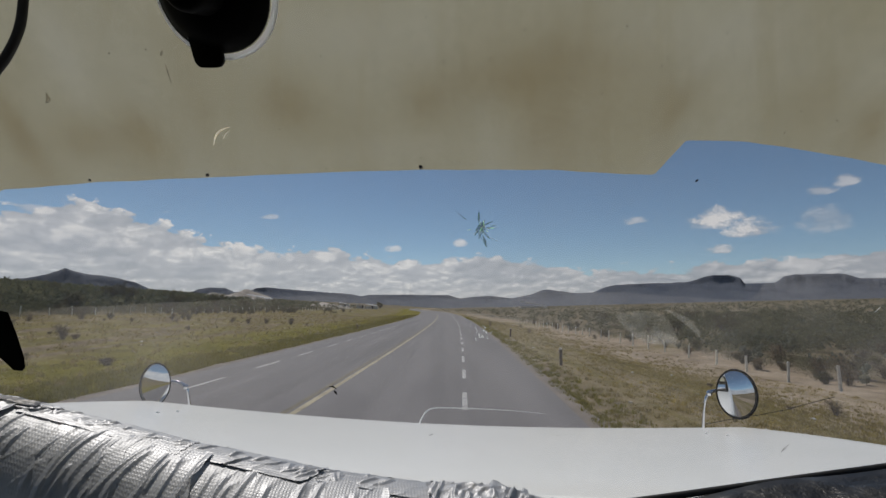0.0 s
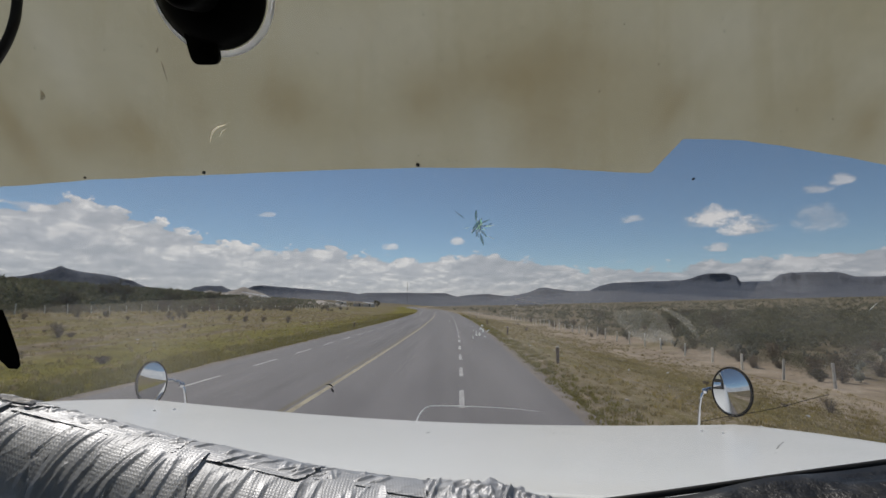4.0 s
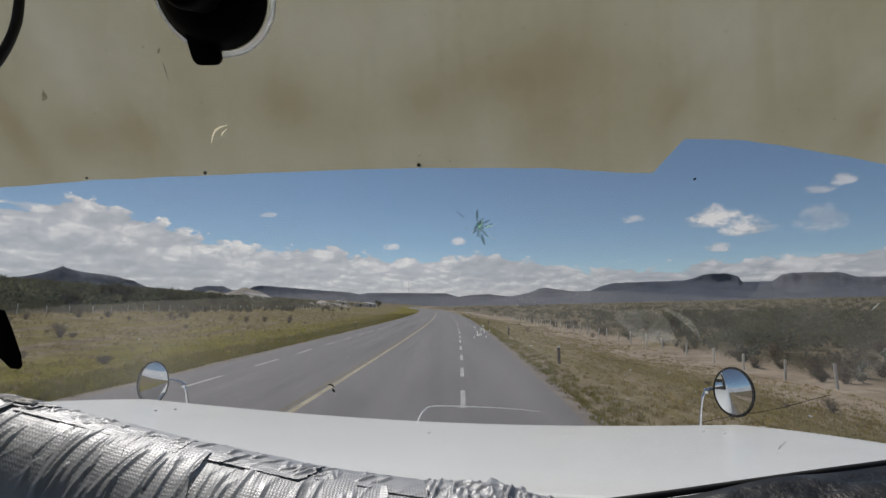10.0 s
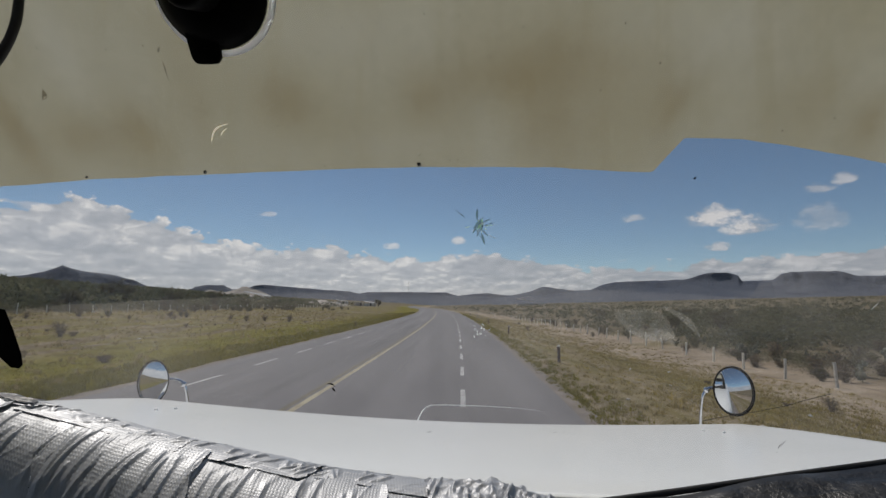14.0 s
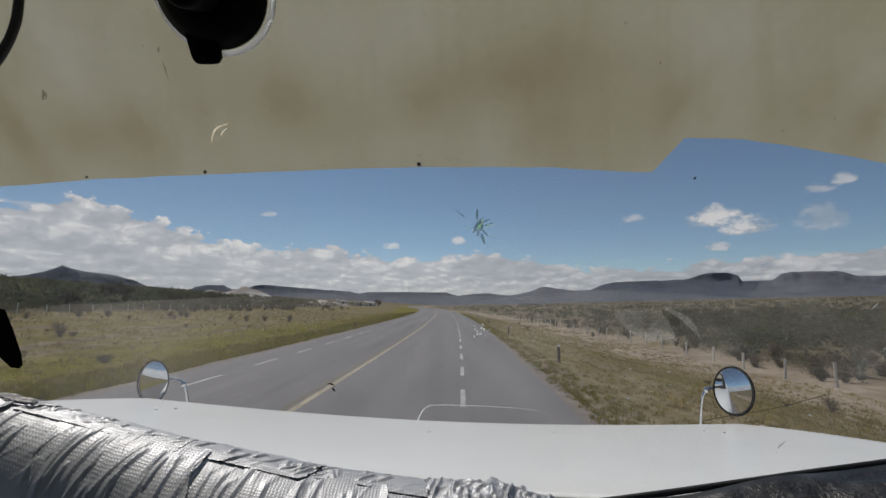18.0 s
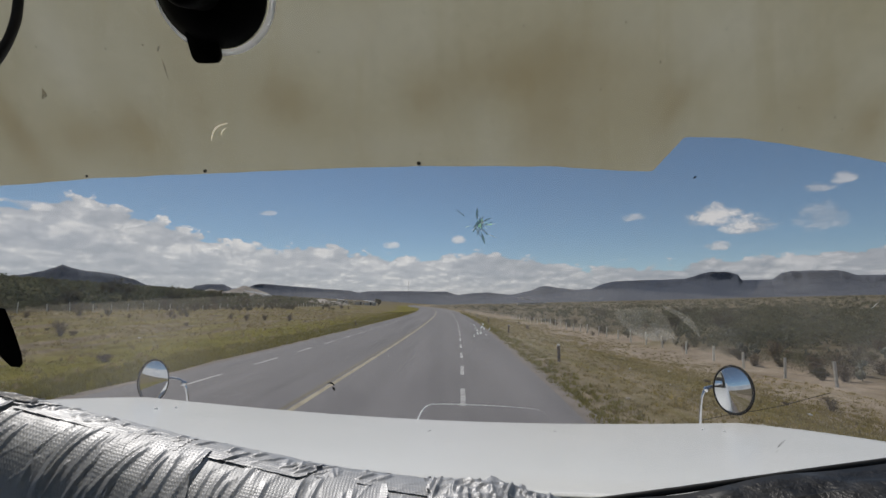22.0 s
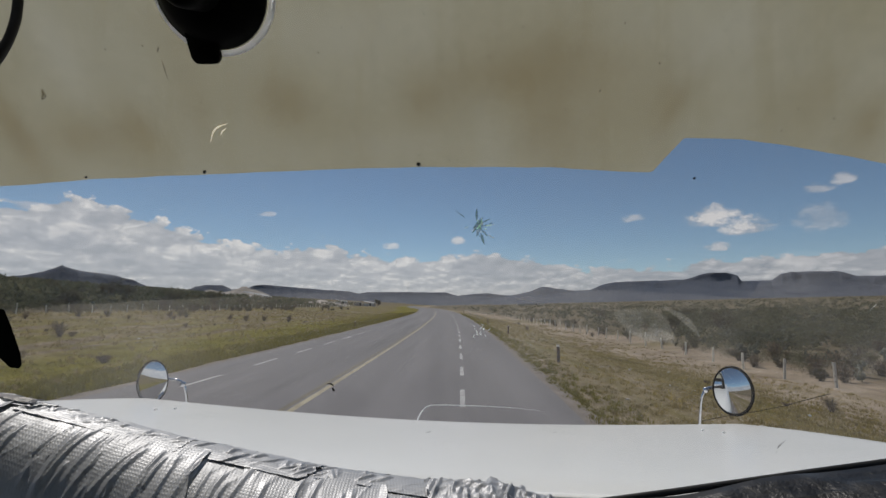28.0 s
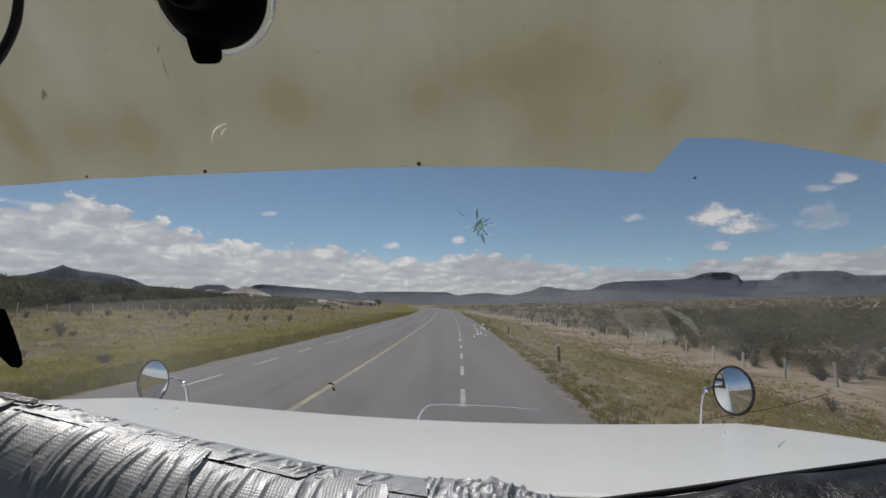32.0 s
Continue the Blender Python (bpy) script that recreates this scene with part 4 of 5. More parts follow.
tussocks("ragged yellow-green grass tufts along the asphalt edge", 1700, lambda r: 2.45 + 1.1 * r.random() ** 1.5, 6, 110, 31, 0.05, 0.14, GRASS)
tussocks("dry straw-coloured grass tufts on the bank", 3100, lambda r: 3.0 + 13.2 * r.random(), 7, 90, 32, 0.05, 0.15, GRASS_DRY)
tussocks("yellow-green grass tufts below the bank", 600, lambda r: 4.0 + 9.0 * r.random(), 7, 70, 33, 0.06, 0.18, GRASS_LUSH)
tussocks("thick yellow-green grass along the far verge", 2200, lambda r: -9.2 - 4.5 * r.random() ** 1.4, 9, 120, 34, 0.10, 0.32, GRASS)
tussocks("dry grass tufts scattered over the roadside field", 2200, lambda r: -12.0 - 37 * r.random(), 12, 130, 35, 0.10, 0.34, GRASS_DRY)


# a dark wispy tree far off beside the bend, and the big roadside tree already passed
def tree(s, y, h, label, seed, leaves, size):
    r = random.Random(seed)
    base = on_land(s, y)
    t = thing("tree", label, "tree", Matrix.Translation(base), "thorn trees" if "thorn" in label else "")
    bm = bmesh.new()
    verts, faces = [], []
    for k in range(7):
        a = k * math.tau / 7 + r.uniform(-0.3, 0.3)
        fork = Vector((0.15 * math.cos(a), 0.15 * math.sin(a), h * 0.16))
        mid = Vector((h * 0.2 * math.cos(a), h * 0.2 * math.sin(a), h * r.uniform(0.4, 0.5)))
        tip = Vector((h * 0.42 * math.cos(a) * r.uniform(0.5, 1), h * 0.42 * math.sin(a) * r.uniform(0.5, 1), h * r.uniform(0.65, 0.95)))
        tube([(0, 0, -0.3), fork, mid, tip], 0.03 * h, 6, bm, 0.25)
        for _ in range(5):
            q = mid.lerp(tip, r.random()) + Vector((r.uniform(-1, 1), r.uniform(-1, 1), r.uniform(-0.3, 0.8))) * h * 0.14
            tube([mid, q], 0.008 * h, 4, bm, 0.4)
            leaf_cloud(r, q, (h * 0.13, h * 0.13, h * 0.09), leaves // 35, size, verts, faces)
    part("trunk", bm, BARK, t)
    me = bpy.data.meshes.new("crown")
    me.from_pydata([tuple(v) for v in verts], [], faces)
    part("crown", me, LEAF, t)


tree(-35.0, 400, 6.0, "lone dark tree beside the far bend", 3, 1500, 0.35)
woods = random.Random(44)
for k in range(13):
    y = woods.uniform(50, 190)
    tree(-woods.uniform(53, 60 + 0.35 * y), y, woods.uniform(2.8, 4.8), "grey-green thorn tree behind the roadside fence", 100 + k, 2600, 0.10)
for k in range(9):
    y = woods.uniform(45, 170)
    tree(woods.uniform(21, 26 + 0.5 * y), y, woods.uniform(2.2, 3.3), "low spreading thorn tree in the scrub", 130 + k, 2200, 0.085)
tree(-20.0, -380, 6.5, "spreading green roadside tree with forked trunk", 8, 6000, 0.09)

# the gravel lay-by and the two barrels that the truck has left behind
layby = tagged(part("gravel_layby", sheet("gravel_layby", 12, 12, lambda u, v: (road_x(-430 + 48 * v) - 11 - 26 * u * math.sin(math.pi * v) ** 0.4, -430 + 48 * v, 1.2 * u + 0.05), 0.03), GRAVEL), "bare brown gravel lay-by beside the road", "lay-by", kind="structure")
for y in (-420, -372):
    b = thing("barrel", "dark rusty barrel with a post standing in it", "barrel", Matrix.Translation(on_land(-11.9, y)), "roadside barrels")
    part("drum", lathe([(0, -0.1), (0.27, -0.1), (0.28, 0.28), (0.3, 0.3), (0.28, 0.32), (0.27, 0.85), (0.25, 0.86), (0.24, 0.8), (0, 0.8)], 20), RUST_WOOD, b, smooth=True)
    part("stake", box((0.09, 0.09, 1.0), (0.05, 0, 0.75), 0.01), RUST_WOOD, b)

# dirt track that leaves the bank further on, and the trailer already passed in the other lane
tagged(part("dirt_track", sheet("dirt_track", 3, 24, lambda u, v: tuple(on_land(3.2 + 13.5 * v ** 1.3 + 1.6 * u, 178 - 40 * v) + Vector((0, 0, 0.03)))), surface("track_dust", (0.27, 0.22, 0.17), (0.37, 0.31, 0.24), 0.8, 0.95, grain=12)),
       "pale dusty track worn into the bank", "track", kind="structure")
trailer = thing("trailer", "grey box trailer with dark lettering on its side", "trailer", pose(road_x(-440) - 5.6, -440, 0, 0, 0, -1.8), "")
TRAILER_SIDE = surface("trailer_side", (0.30, 0.33, 0.36), (0.38, 0.41, 0.44), 0.6, 0.5, 0.2, grain=15, bump=0.05)
part("box_body", box((2.55, 14.4, 2.75), (0, 0, 2.55), 0.03), TRAILER_SIDE, trailer)
for yy in (-7.2, 7.2):
    for xx in (-1.27, 1.27):
        part("corner_post", box((0.07, 0.09, 2.8), (xx, yy, 2.55), 0.01), BLACK_RUBBER, trailer)
part("bumper_bar", box((2.4, 0.12, 0.14), (0, -7.1, 0.62), 0.02), WIRE, trailer)
for k in range(4):
    part("lettering_bar", box((0.012, 3.2 - 0.3 * k, 0.16), (1.282, -4.6, 3.1 - 0.42 * k)), BLACK_RUBBER, trailer, "dark lettering")
for yy in (-5.9, -4.6):
    for xx in (-1.05, 1.05):
        wb = lathe([(0, -0.13), (0.3, -0.13), (0.5, -0.13), (0.52, -0.08), (0.52, 0.08), (0.5, 0.13), (0, 0.13)], 28)
        bmesh.ops.transform(wb, matrix=pose(xx, yy, 0.52, 0, 90, 0), verts=wb.verts)
        part("tyre", wb, TYRE, trailer, smooth=True)
part("landing_leg", box((0.14, 0.14, 1.1), (0.6, 4.6, 0.6), 0.01), WIRE, trailer)
part("landing_leg", box((0.14, 0.14, 1.1), (-0.6, 4.6, 0.6), 0.01), WIRE, trailer)

far_hut = on_land(150 - road_x(820), 820)
shed(far_hut.x, far_hut.y, far_hut.z, 46, 12, 2.6, 3, "long low pale farm sheds far off")

# ---- the truck ----
CAB = pose(0, 0, LENS_HEIGHT, TILT, 0, 0)


def cab(x, y, z):
    """A place given to the right of, ahead of and above the lens, along its own axes."""
    return CAB @ Vector((x, y, z))


truck = thing("truck", "old white truck cab with long hood standing on the road", "truck")


def hood_z(x, y):
    rear = -0.335 - 0.045 * x + 0.008 * x * x
    nose = -0.767 - 0.043 * x + 0.036 * x * x
    k = (y - 0.7) / 1.42
    return rear + (nose - rear) * k + 0.018 * math.sin(math.pi * min(1, max(0, k)))


def hood_f(u, v):
    """Top panel: from the windscreen to the nose, then down over the front; rolled down at both sides."""
    x = (u * 2 - 1) * 1.24
    side = max(0.0, abs(u * 2 - 1) - 0.95) / 0.05
    tip = 2.12 - 0.10 * x * x
    if v < 0.85:
        k = v / 0.85
        y = 0.59 + (tip - 0.59) * k
        z = hood_z(x, y) - 0.05 * max(0.0, k - 0.93) ** 2 / 0.0049 * 0.25
    else:
        a = (v - 0.85) / 0.15
        y = tip + 0.10 * math.sin(min(1, a * 1.6) * math.pi / 2)
        z = hood_z(x, tip) - 0.0125 - 0.35 * a ** 1.5
    return cab(x, y, z - 0.09 * side ** 2)


part("hood", sheet("hood", 80, 60, hood_f, 0.004), HOOD_WHITE, truck, "white enamelled hood, slightly dusty", smooth=True)
for sx, name in ((-1, "fender"), (1, "fender")):
    def fender_f(u, v, sx=sx):
        y = 0.66 + 1.46 * u
        x = sx * (1.235 + 0.02 * math.sin(v * math.pi))
        top = cab(x, y, hood_z(x, y) - 0.085)
        return (top.x, top.y, top.z + (0.62 - top.z) * v)
    part(name, sheet(name, 24, 12, fender_f, 0.004), HOOD_WHITE, truck, smooth=True)


def front_f(u, v):
    x = (u * 2 - 1) * 1.24
    tip = 2.22 - 0.10 * x * x
    top = cab(x, tip, hood_z(x, tip) - 0.33)
    return (top.x, top.y, top.z + (0.6 - top.z) * v)


part("front_panel", sheet("front_panel", 20, 8, front_f, 0.004), HOOD_WHITE, truck, smooth=True)

# loop of chrome wire on the nose of the hood
part("hood_handle", tube(bend([cab(-0.104, 1.86, -0.6881), cab(-0.102, 1.95, -0.6958), cab(-0.088, 2.00, -0.6828), cab(-0.065, 2.03, -0.6725), cab(-0.024, 2.05, -0.6730),
                               cab(0.137, 2.06, -0.6800), cab(0.296, 2.06, -0.6885), cab(0.419, 2.06, -0.7008)], 5), 0.0042, 6, None, 0.12), HOOD_WHITE, truck, "thin bent white wire", smooth=True)


def on_hood(px, pz):
    """A place on the hood, by its tangents to the side and upward from the lens."""
    near, far = 0.7, 2.1
    for _ in range(40):
        y = (near + far) / 2
        near, far = (y, far) if hood_z(px * y, y) < pz * y else (near, y)
    return cab(px * y, y, pz * y)


# white beads standing for glints mirrored in the hood, and paint chips
for px, pz in ((0.5465, -0.3825), (0.5905, -0.3868), (-0.6060, -0.3395), (-0.5640, -0.3370)):
    bm = bmesh.new()
    bmesh.ops.create_uvsphere(bm, u_segments=12, v_segments=8, radius=0.0052, matrix=Matrix.Translation(on_hood(px, pz)))
    part("glint_bead", bm, HOOD_GLINT, truck, "small white bead in place of a hood glint", smooth=True)
chips = random.Random(12)
for _ in range(16):
    px = chips.uniform(-0.5, 0.85)
    top = line_at([(-0.5, -0.352), (0.0, -0.372), (0.5, -0.382), (0.85, -0.40)], px)
    bm = bmesh.new()
    bmesh.ops.create_icosphere(bm, subdivisions=1, radius=chips.uniform(0.0012, 0.0026), matrix=Matrix.Translation(on_hood(px, top - chips.uniform(0.0, 0.06))) @ Matrix.Diagonal((chips.uniform(0.8, 2.0), 1.0, 0.25, 1)))
    part("paint_chip", bm, RUST_WOOD if chips.random() < 0.6 else CAB_LINING, truck)


def mirror(x, y, z, r, oval, face, arm, label):
    m = thing("fender_mirror", label, "mirror")
    m.parent = truck
    m["category"] = ""
    del m["category"]
    m.matrix_world = Matrix.Translation(cab(x, y, z)) @ Vector(face).to_track_quat("Z", "Y").to_matrix().to_4x4() @ Matrix.Diagonal((oval, 1, 1, 1))
    depth = 0.035
    cup = part("housing", lathe([(0, -depth), (r * 0.5, -depth * 0.9), (r * 0.85, -depth * 0.5), (r, 0.0), (r * 0.98, 0.004), (r * 0.92, 0.0), (0, -0.004)], 40), BLACK_RUBBER if "black" in label else CHROME, m, smooth=True)
    ring = bmesh.new()
    tube([(r * 0.99 * math.cos(k * math.tau / 40), r * 0.99 * math.sin(k * math.tau / 40), 0.004) for k in range(41)], r * (0.042 if "black" in label else 0.035), 8, ring)
    part("rim", ring, BLACK_PLASTIC, m, smooth=True)
    bulge = 0.012 if "black" in label else 0.007
    part("mirror_glass", lathe([(r * 0.096 * a, 0.0005 + bulge * (1 - a * a / 100)) for a in range(11)], 40), MIRROR, m, smooth=True)
    inv = m.matrix_world.inverted()
    part("arm", tube(bend([inv @ cab(*p) for p in arm], 6), 0.0075, 8), CHROME, m, "bent chrome arm", smooth=True)
    part("clamp", box((0.03, 0.03, 0.03), inv @ cab(*arm[0]), 0.006), CHROME, m, "chrome clamp")
    knob = bmesh.new()
    bmesh.ops.create_uvsphere(knob, u_segments=14, v_segments=10, radius=0.0125, matrix=inv @ Matrix.Translation(cab(*arm[2])))
    part("joint", knob, CHROME, m, "chrome ball joint", True)
    foot = lathe([(0, 0), (0.03, 0), (0.028, 0.012), (0.012, 0.02), (0, 0.02)], 16)
    bmesh.ops.transform(foot, matrix=inv @ Matrix.Translation(cab(*arm[-1])), verts=foot.verts)
    part("foot", foot, CHROME, m, smooth=True)


mirror(1.215, 1.99, -0.594, 0.099, 0.80, (-0.15, -1, 0.085), [(1.20, 2.02, -0.594), (1.15, 2.02, -0.590), (1.118, 2.02, -0.60), (1.098, 2.02, -0.65), (1.090, 2.02, -0.782)], "round convex hood mirror in a black rim")
mirror(-1.215, 1.99, -0.556, 0.087, 0.76, (-0.02, -1, 0.055), [(-1.20, 2.02, -0.556), (-1.14, 2.02, -0.556), (-1.105, 2.02, -0.575), (-1.092, 2.02, -0.62), (-1.085, 2.02, -0.69)], "round convex hood mirror with a thin rim")

# outside sun visor over the windscreen: its lower edge is cut away on one side
VISOR_EDGE = [(-0.95, 0.03), (-0.58, 0.0544), (-0.5416, 0.0761), (-0.4306, 0.0848), (-0.2886, 0.091), (-0.1269, 0.0979), (-0.0297, 0.1001), (0.1211, 0.0993), (0.19, 0.0953), (0.2559, 0.0924), (0.2954, 0.1352), (0.3697, 0.1334), (0.4597, 0.1196), (0.5416, 0.104), (0.5945, 0.0921), (0.95, 0.045)]


def visor_f(u, v):
    """v runs from the lower edge up and back to the roof."""
    x = (u * 2 - 1) * 0.92
    low = line_at(VISOR_EDGE, x) + 0.0012 * noise.noise(Vector((x * 25, 1, 1)))
    k = v
    rise = low / 0.58 + (1.0 - low / 0.58) * k
    y = 0.6589 / (1 + 0.83 * rise)
    z = rise * y
    x *= k + (1 - k) * 0.6589 / (1 + 0.83 * low / 0.58) / 0.58
    bow = 0.008 * math.sin(k * math.pi) + 0.006 * noise.noise(Vector((x * 2.0, k * 2.0, 3.0)))
    return cab(x, y + bow, z + bow * 0.5)


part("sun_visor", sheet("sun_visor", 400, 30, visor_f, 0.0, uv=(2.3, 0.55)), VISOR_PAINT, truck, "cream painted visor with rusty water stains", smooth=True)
# unseen panel, added to block sun leaking in between visor and roof
part("header_sun_block", sheet("header_sun_block", 20, 3, lambda u, v: visor_f(u, 1.0).lerp(Vector(((u * 2 - 1) * 0.99, 0.44, 2.615)), v), 0.01), HOOD_WHITE, truck)
# plates outside the view, added to keep side sun off visor and glass
for u in (0.0, 1.0):
    part("visor_end_sun_block", sheet("visor_end_sun_block", 6, 8, lambda a, b, u=u: visor_f(u, b) + CAB.to_3x3() @ Vector((0, -0.26 * a * (1 - 0.5 * b), -0.03 * a))), HOOD_WHITE, truck)
for x, z, r in ((-0.432, 0.087, 0.0016), (-0.2885, 0.0932, 0.0023), (-0.0297, 0.1033, 0.0029)):
    bm = bmesh.new()
    bmesh.ops.create_uvsphere(bm, u_segments=10, v_segments=6, radius=r, matrix=Matrix.Translation(cab(x, 0.575, z)))
    part("rivet", bm, BLACK_RUBBER, truck, "small black rivet", smooth=True)


# windscreen: a raked pane, with its dirt and damage
def glass_y(z):
    return 0.45 - 0.45 * z


def on_glass(px, pz, lift=0.0):
    """A place on the inside of the pane, by its tangents to the side and upward from the lens."""
    y = 0.45 / (1 + 0.45 * pz) - lift
    return cab(px * y, y, pz * y)


pane = part("windscreen", sheet("windscreen", 8, 8, lambda u, v: cab((u * 2 - 1) * 0.98, glass_y(-0.36 + 0.62 * v) + 0.003, -0.36 + 0.62 * v)), WINDSCREEN, truck, "dusty cracked windscreen")
pane.visible_shadow = False


def fleck(px, pz, long, wide, turn, material, name="chip", steps=5, hook=0.0, lift=0.0012):
    """A thin sliver lying on the pane, pointed at both ends."""
    c = on_glass(px, pz, lift)
    a = radians(turn)
    side, up = CAB.to_3x3() @ Vector((1, 0, 0)), (CAB.to_3x3() @ Vector((0, -0.45, 1))).normalized()
    d, n = side * math.cos(a) + up * math.sin(a), up * math.cos(a) - side * math.sin(a)
    bm = bmesh.new()
    left, right = [], []
    for k in range(steps + 1):
        u = k / steps
        p = c + d * (u - 0.5) * long + n * hook * math.sin(u * math.pi)
        w = wide * (0.15 + 0.85 * math.sin(u * math.pi)) / 2
        left.append(bm.verts.new(p + n * w))
        right.append(bm.verts.new(p - n * w))
    for k in range(steps):
        bm.faces.new((left[k], left[k + 1], right[k + 1], right[k]))
    bmesh.ops.solidify(bm, geom=bm.faces[:], thickness=0.0004)
    return part(name, bm, material, pane)


r2 = random.Random(5)
# the star-shaped stone chip
for px, pz, lg, wd, tn, m in ((0.071, 0.072, 0.011, 0.0022, 92, CRACK_GREEN), (0.076, 0.043, 0.015, 0.003, 75, CRACK_GREEN), (0.074, 0.055, 0.013, 0.0028, 52, CRACK_GREEN),
                              (0.083, 0.022, 0.012, 0.0024, -72, CRACK_GREEN), (0.070, 0.045, 0.012, 0.0016, 58, CRACK_GREEN), (0.088, 0.058, 0.011, 0.0014, 28, CRACK_GREEN),
                              (0.098, 0.050, 0.010, 0.0008, 12, CRACK_WHITE), (0.080, 0.048, 0.009, 0.0028, 80, CRACK_GREEN), (0.086, 0.036, 0.010, 0.002, -50, CRACK_GREEN),
                              (0.036, 0.074, 0.011, 0.0007, -40, CRACK_GREEN), (0.079, 0.052, 0.006, 0.002, 20, CRACK_WHITE), (0.066, 0.042, 0.007, 0.0012, 48, CRACK_WHITE),
                              (0.102, 0.026, 0.008, 0.0007, -28, CRACK_WHITE), (0.072, 0.036, 0.012, 0.0014, -62, CRACK_GREEN)):
    fleck(px, pz, lg * 1.1, wd * 1.1, tn, m, "crack")
# short slivers round the chip, some tinted pale as its glints
for k in range(22):
    a, d = r2.uniform(0, 360), abs(r2.gauss(0, 0.011)) + 0.003
    fleck(0.0785 + d * math.cos(radians(a)), 0.050 + d * math.sin(radians(a)), r2.uniform(0.0015, 0.006), r2.uniform(0.0004, 0.0012), a + r2.uniform(-25, 25),
          (CRACK_GLINT, CRACK_GREEN, CRACK_GLINT, BUG, CRACK_WHITE)[k % 5], "crack", lift=0.0018)
# a second, pale chip lower down, and scattered pits and dirt
for _ in range(16):
    fleck(0.074 + r2.gauss(0, 0.009), -0.169 + r2.gauss(0, 0.006), r2.uniform(0.0015, 0.005), r2.uniform(0.0003, 0.0008), r2.uniform(0, 180), CRACK_WHITE, "chip")
for _ in range(90):
    fleck(r2.uniform(-0.9, 0.9), r2.uniform(-0.36, 0.16), r2.uniform(0.0005, 0.0013), r2.uniform(0.0003, 0.0006), r2.uniform(0, 180), r2.choice((CRACK_WHITE, CRACK_WHITE, BUG)), "speck", 2)
for _ in range(46):
    fleck(r2.uniform(-0.9, 0.9), r2.uniform(0.17, 0.5), r2.uniform(0.0008, 0.0022), r2.uniform(0.0005, 0.001), r2.uniform(60, 120), BUG, "speck", 2)
fleck(-0.237, -0.287, 0.009, 0.0022, -25, BUG, "insect_mark", hook=0.002)
fleck(-0.231, -0.296, 0.006, 0.0026, -70, BUG, "insect_mark")
fleck(0.529, 0.149, 0.003, 0.002, 35, BUG, "insect_mark", 3)
fleck(-0.4715, 0.244, 0.0225, 0.0013, 42, PALE_MARK, "scratch", 10, hook=0.0042)
fleck(-0.462, 0.246, 0.009, 0.0008, 45, PALE_MARK, "scratch", hook=0.001)
fleck(-0.845, 0.325, 0.009, 0.004, 70, BROWN_MARK, "smudge", hook=-0.002)
fleck(-0.585, 0.375, 0.016, 0.0014, 95, BROWN_MARK, "smudge")
fleck(-0.60, 0.42, 0.005, 0.002, 60, BROWN_MARK, "smudge")
fleck(0.712, -0.412, 0.014, 0.0032, 66, BUG_PALE, "smudge", hook=0.001)
fleck(0.702, -0.428, 0.004, 0.001, 70, BUG_PALE, "smudge")
fleck(-0.03, -0.385, 0.006, 0.0012, 20, BUG_PALE, "smudge")
fleck(0.235, -0.386, 0.004, 0.001, 5, BUG_PALE, "smudge")
fleck(0.908, -0.12, 0.011, 0.0005, 62, CRACK_WHITE, "scratch")
fleck(0.0, -0.41, 0.003, 0.001, 30, BROWN_MARK, "smudge")
for px, pz, lg, wd, tn, hk in ((0.425, -0.165, 0.075, 0.034, -28, 0.004), (0.503, -0.157, 0.062, 0.0065, -40, 0.005), (0.44, -0.18, 0.05, 0.016, -10, 0.0)):
    q = fleck(px, pz, lg, wd, tn, STREAK if wd < 0.01 else SMEAR, "dust_smear", 10, hk)
    q.visible_shadow = False
# the long crack that runs to the side
part("long_crack", tube([on_glass(a, b, 0.001) for a, b in ((0.545, -0.362), (0.60, -0.351), (0.66, -0.342), (0.72, -0.330), (0.77, -0.316), (0.815, -0.305))], 0.00032, 4),
     BUG, pane, "thin dark crack")


# lining of the cab: roof, back wall, sides with open windows, floor
def slab(name, size, at, material=None, bevel=0.01, label=""):
    return part(name, box(size, at, bevel), material or CAB_LINING, truck, label)


ROOF = 2.62
slab("cab_roof", (2.0, 1.55, 0.04), (0, -0.33, ROOF))
# gap added in the unseen back wall for fill light on the dash
slab("cab_back", (2.0, 0.05, 1.2), (0, -1.1, 1.31))
slab("back_header", (2.0, 0.05, 0.12), (0, -1.1, 2.55))
for sx in (-1, 1):
    slab("back_corner", (0.28, 0.05, 0.58), (sx * 0.86, -1.1, 2.2))
slab("cab_floor", (2.0, 2.0, 0.05), (0, -0.2, 0.74))
for sx in (-1, 1):
    slab("cab_door", (0.05, 1.62, 1.02), (sx * 1.0, -0.28, 1.23), HOOD_WHITE)
    slab("window_pillar", (0.05, 0.10, 0.86), (sx * 1.0, -1.03, 2.17), HOOD_WHITE)
    slab("roof_rail", (0.05, 1.5, 0.10), (sx * 1.0, -0.33, 2.55), HOOD_WHITE)
slab("firewall", (2.0, 0.05, 0.75), (0, 0.64, 1.10))
slab("chassis", (0.9, 4.2, 0.18), (0, 0.0, 0.62), BLACK_RUBBER)
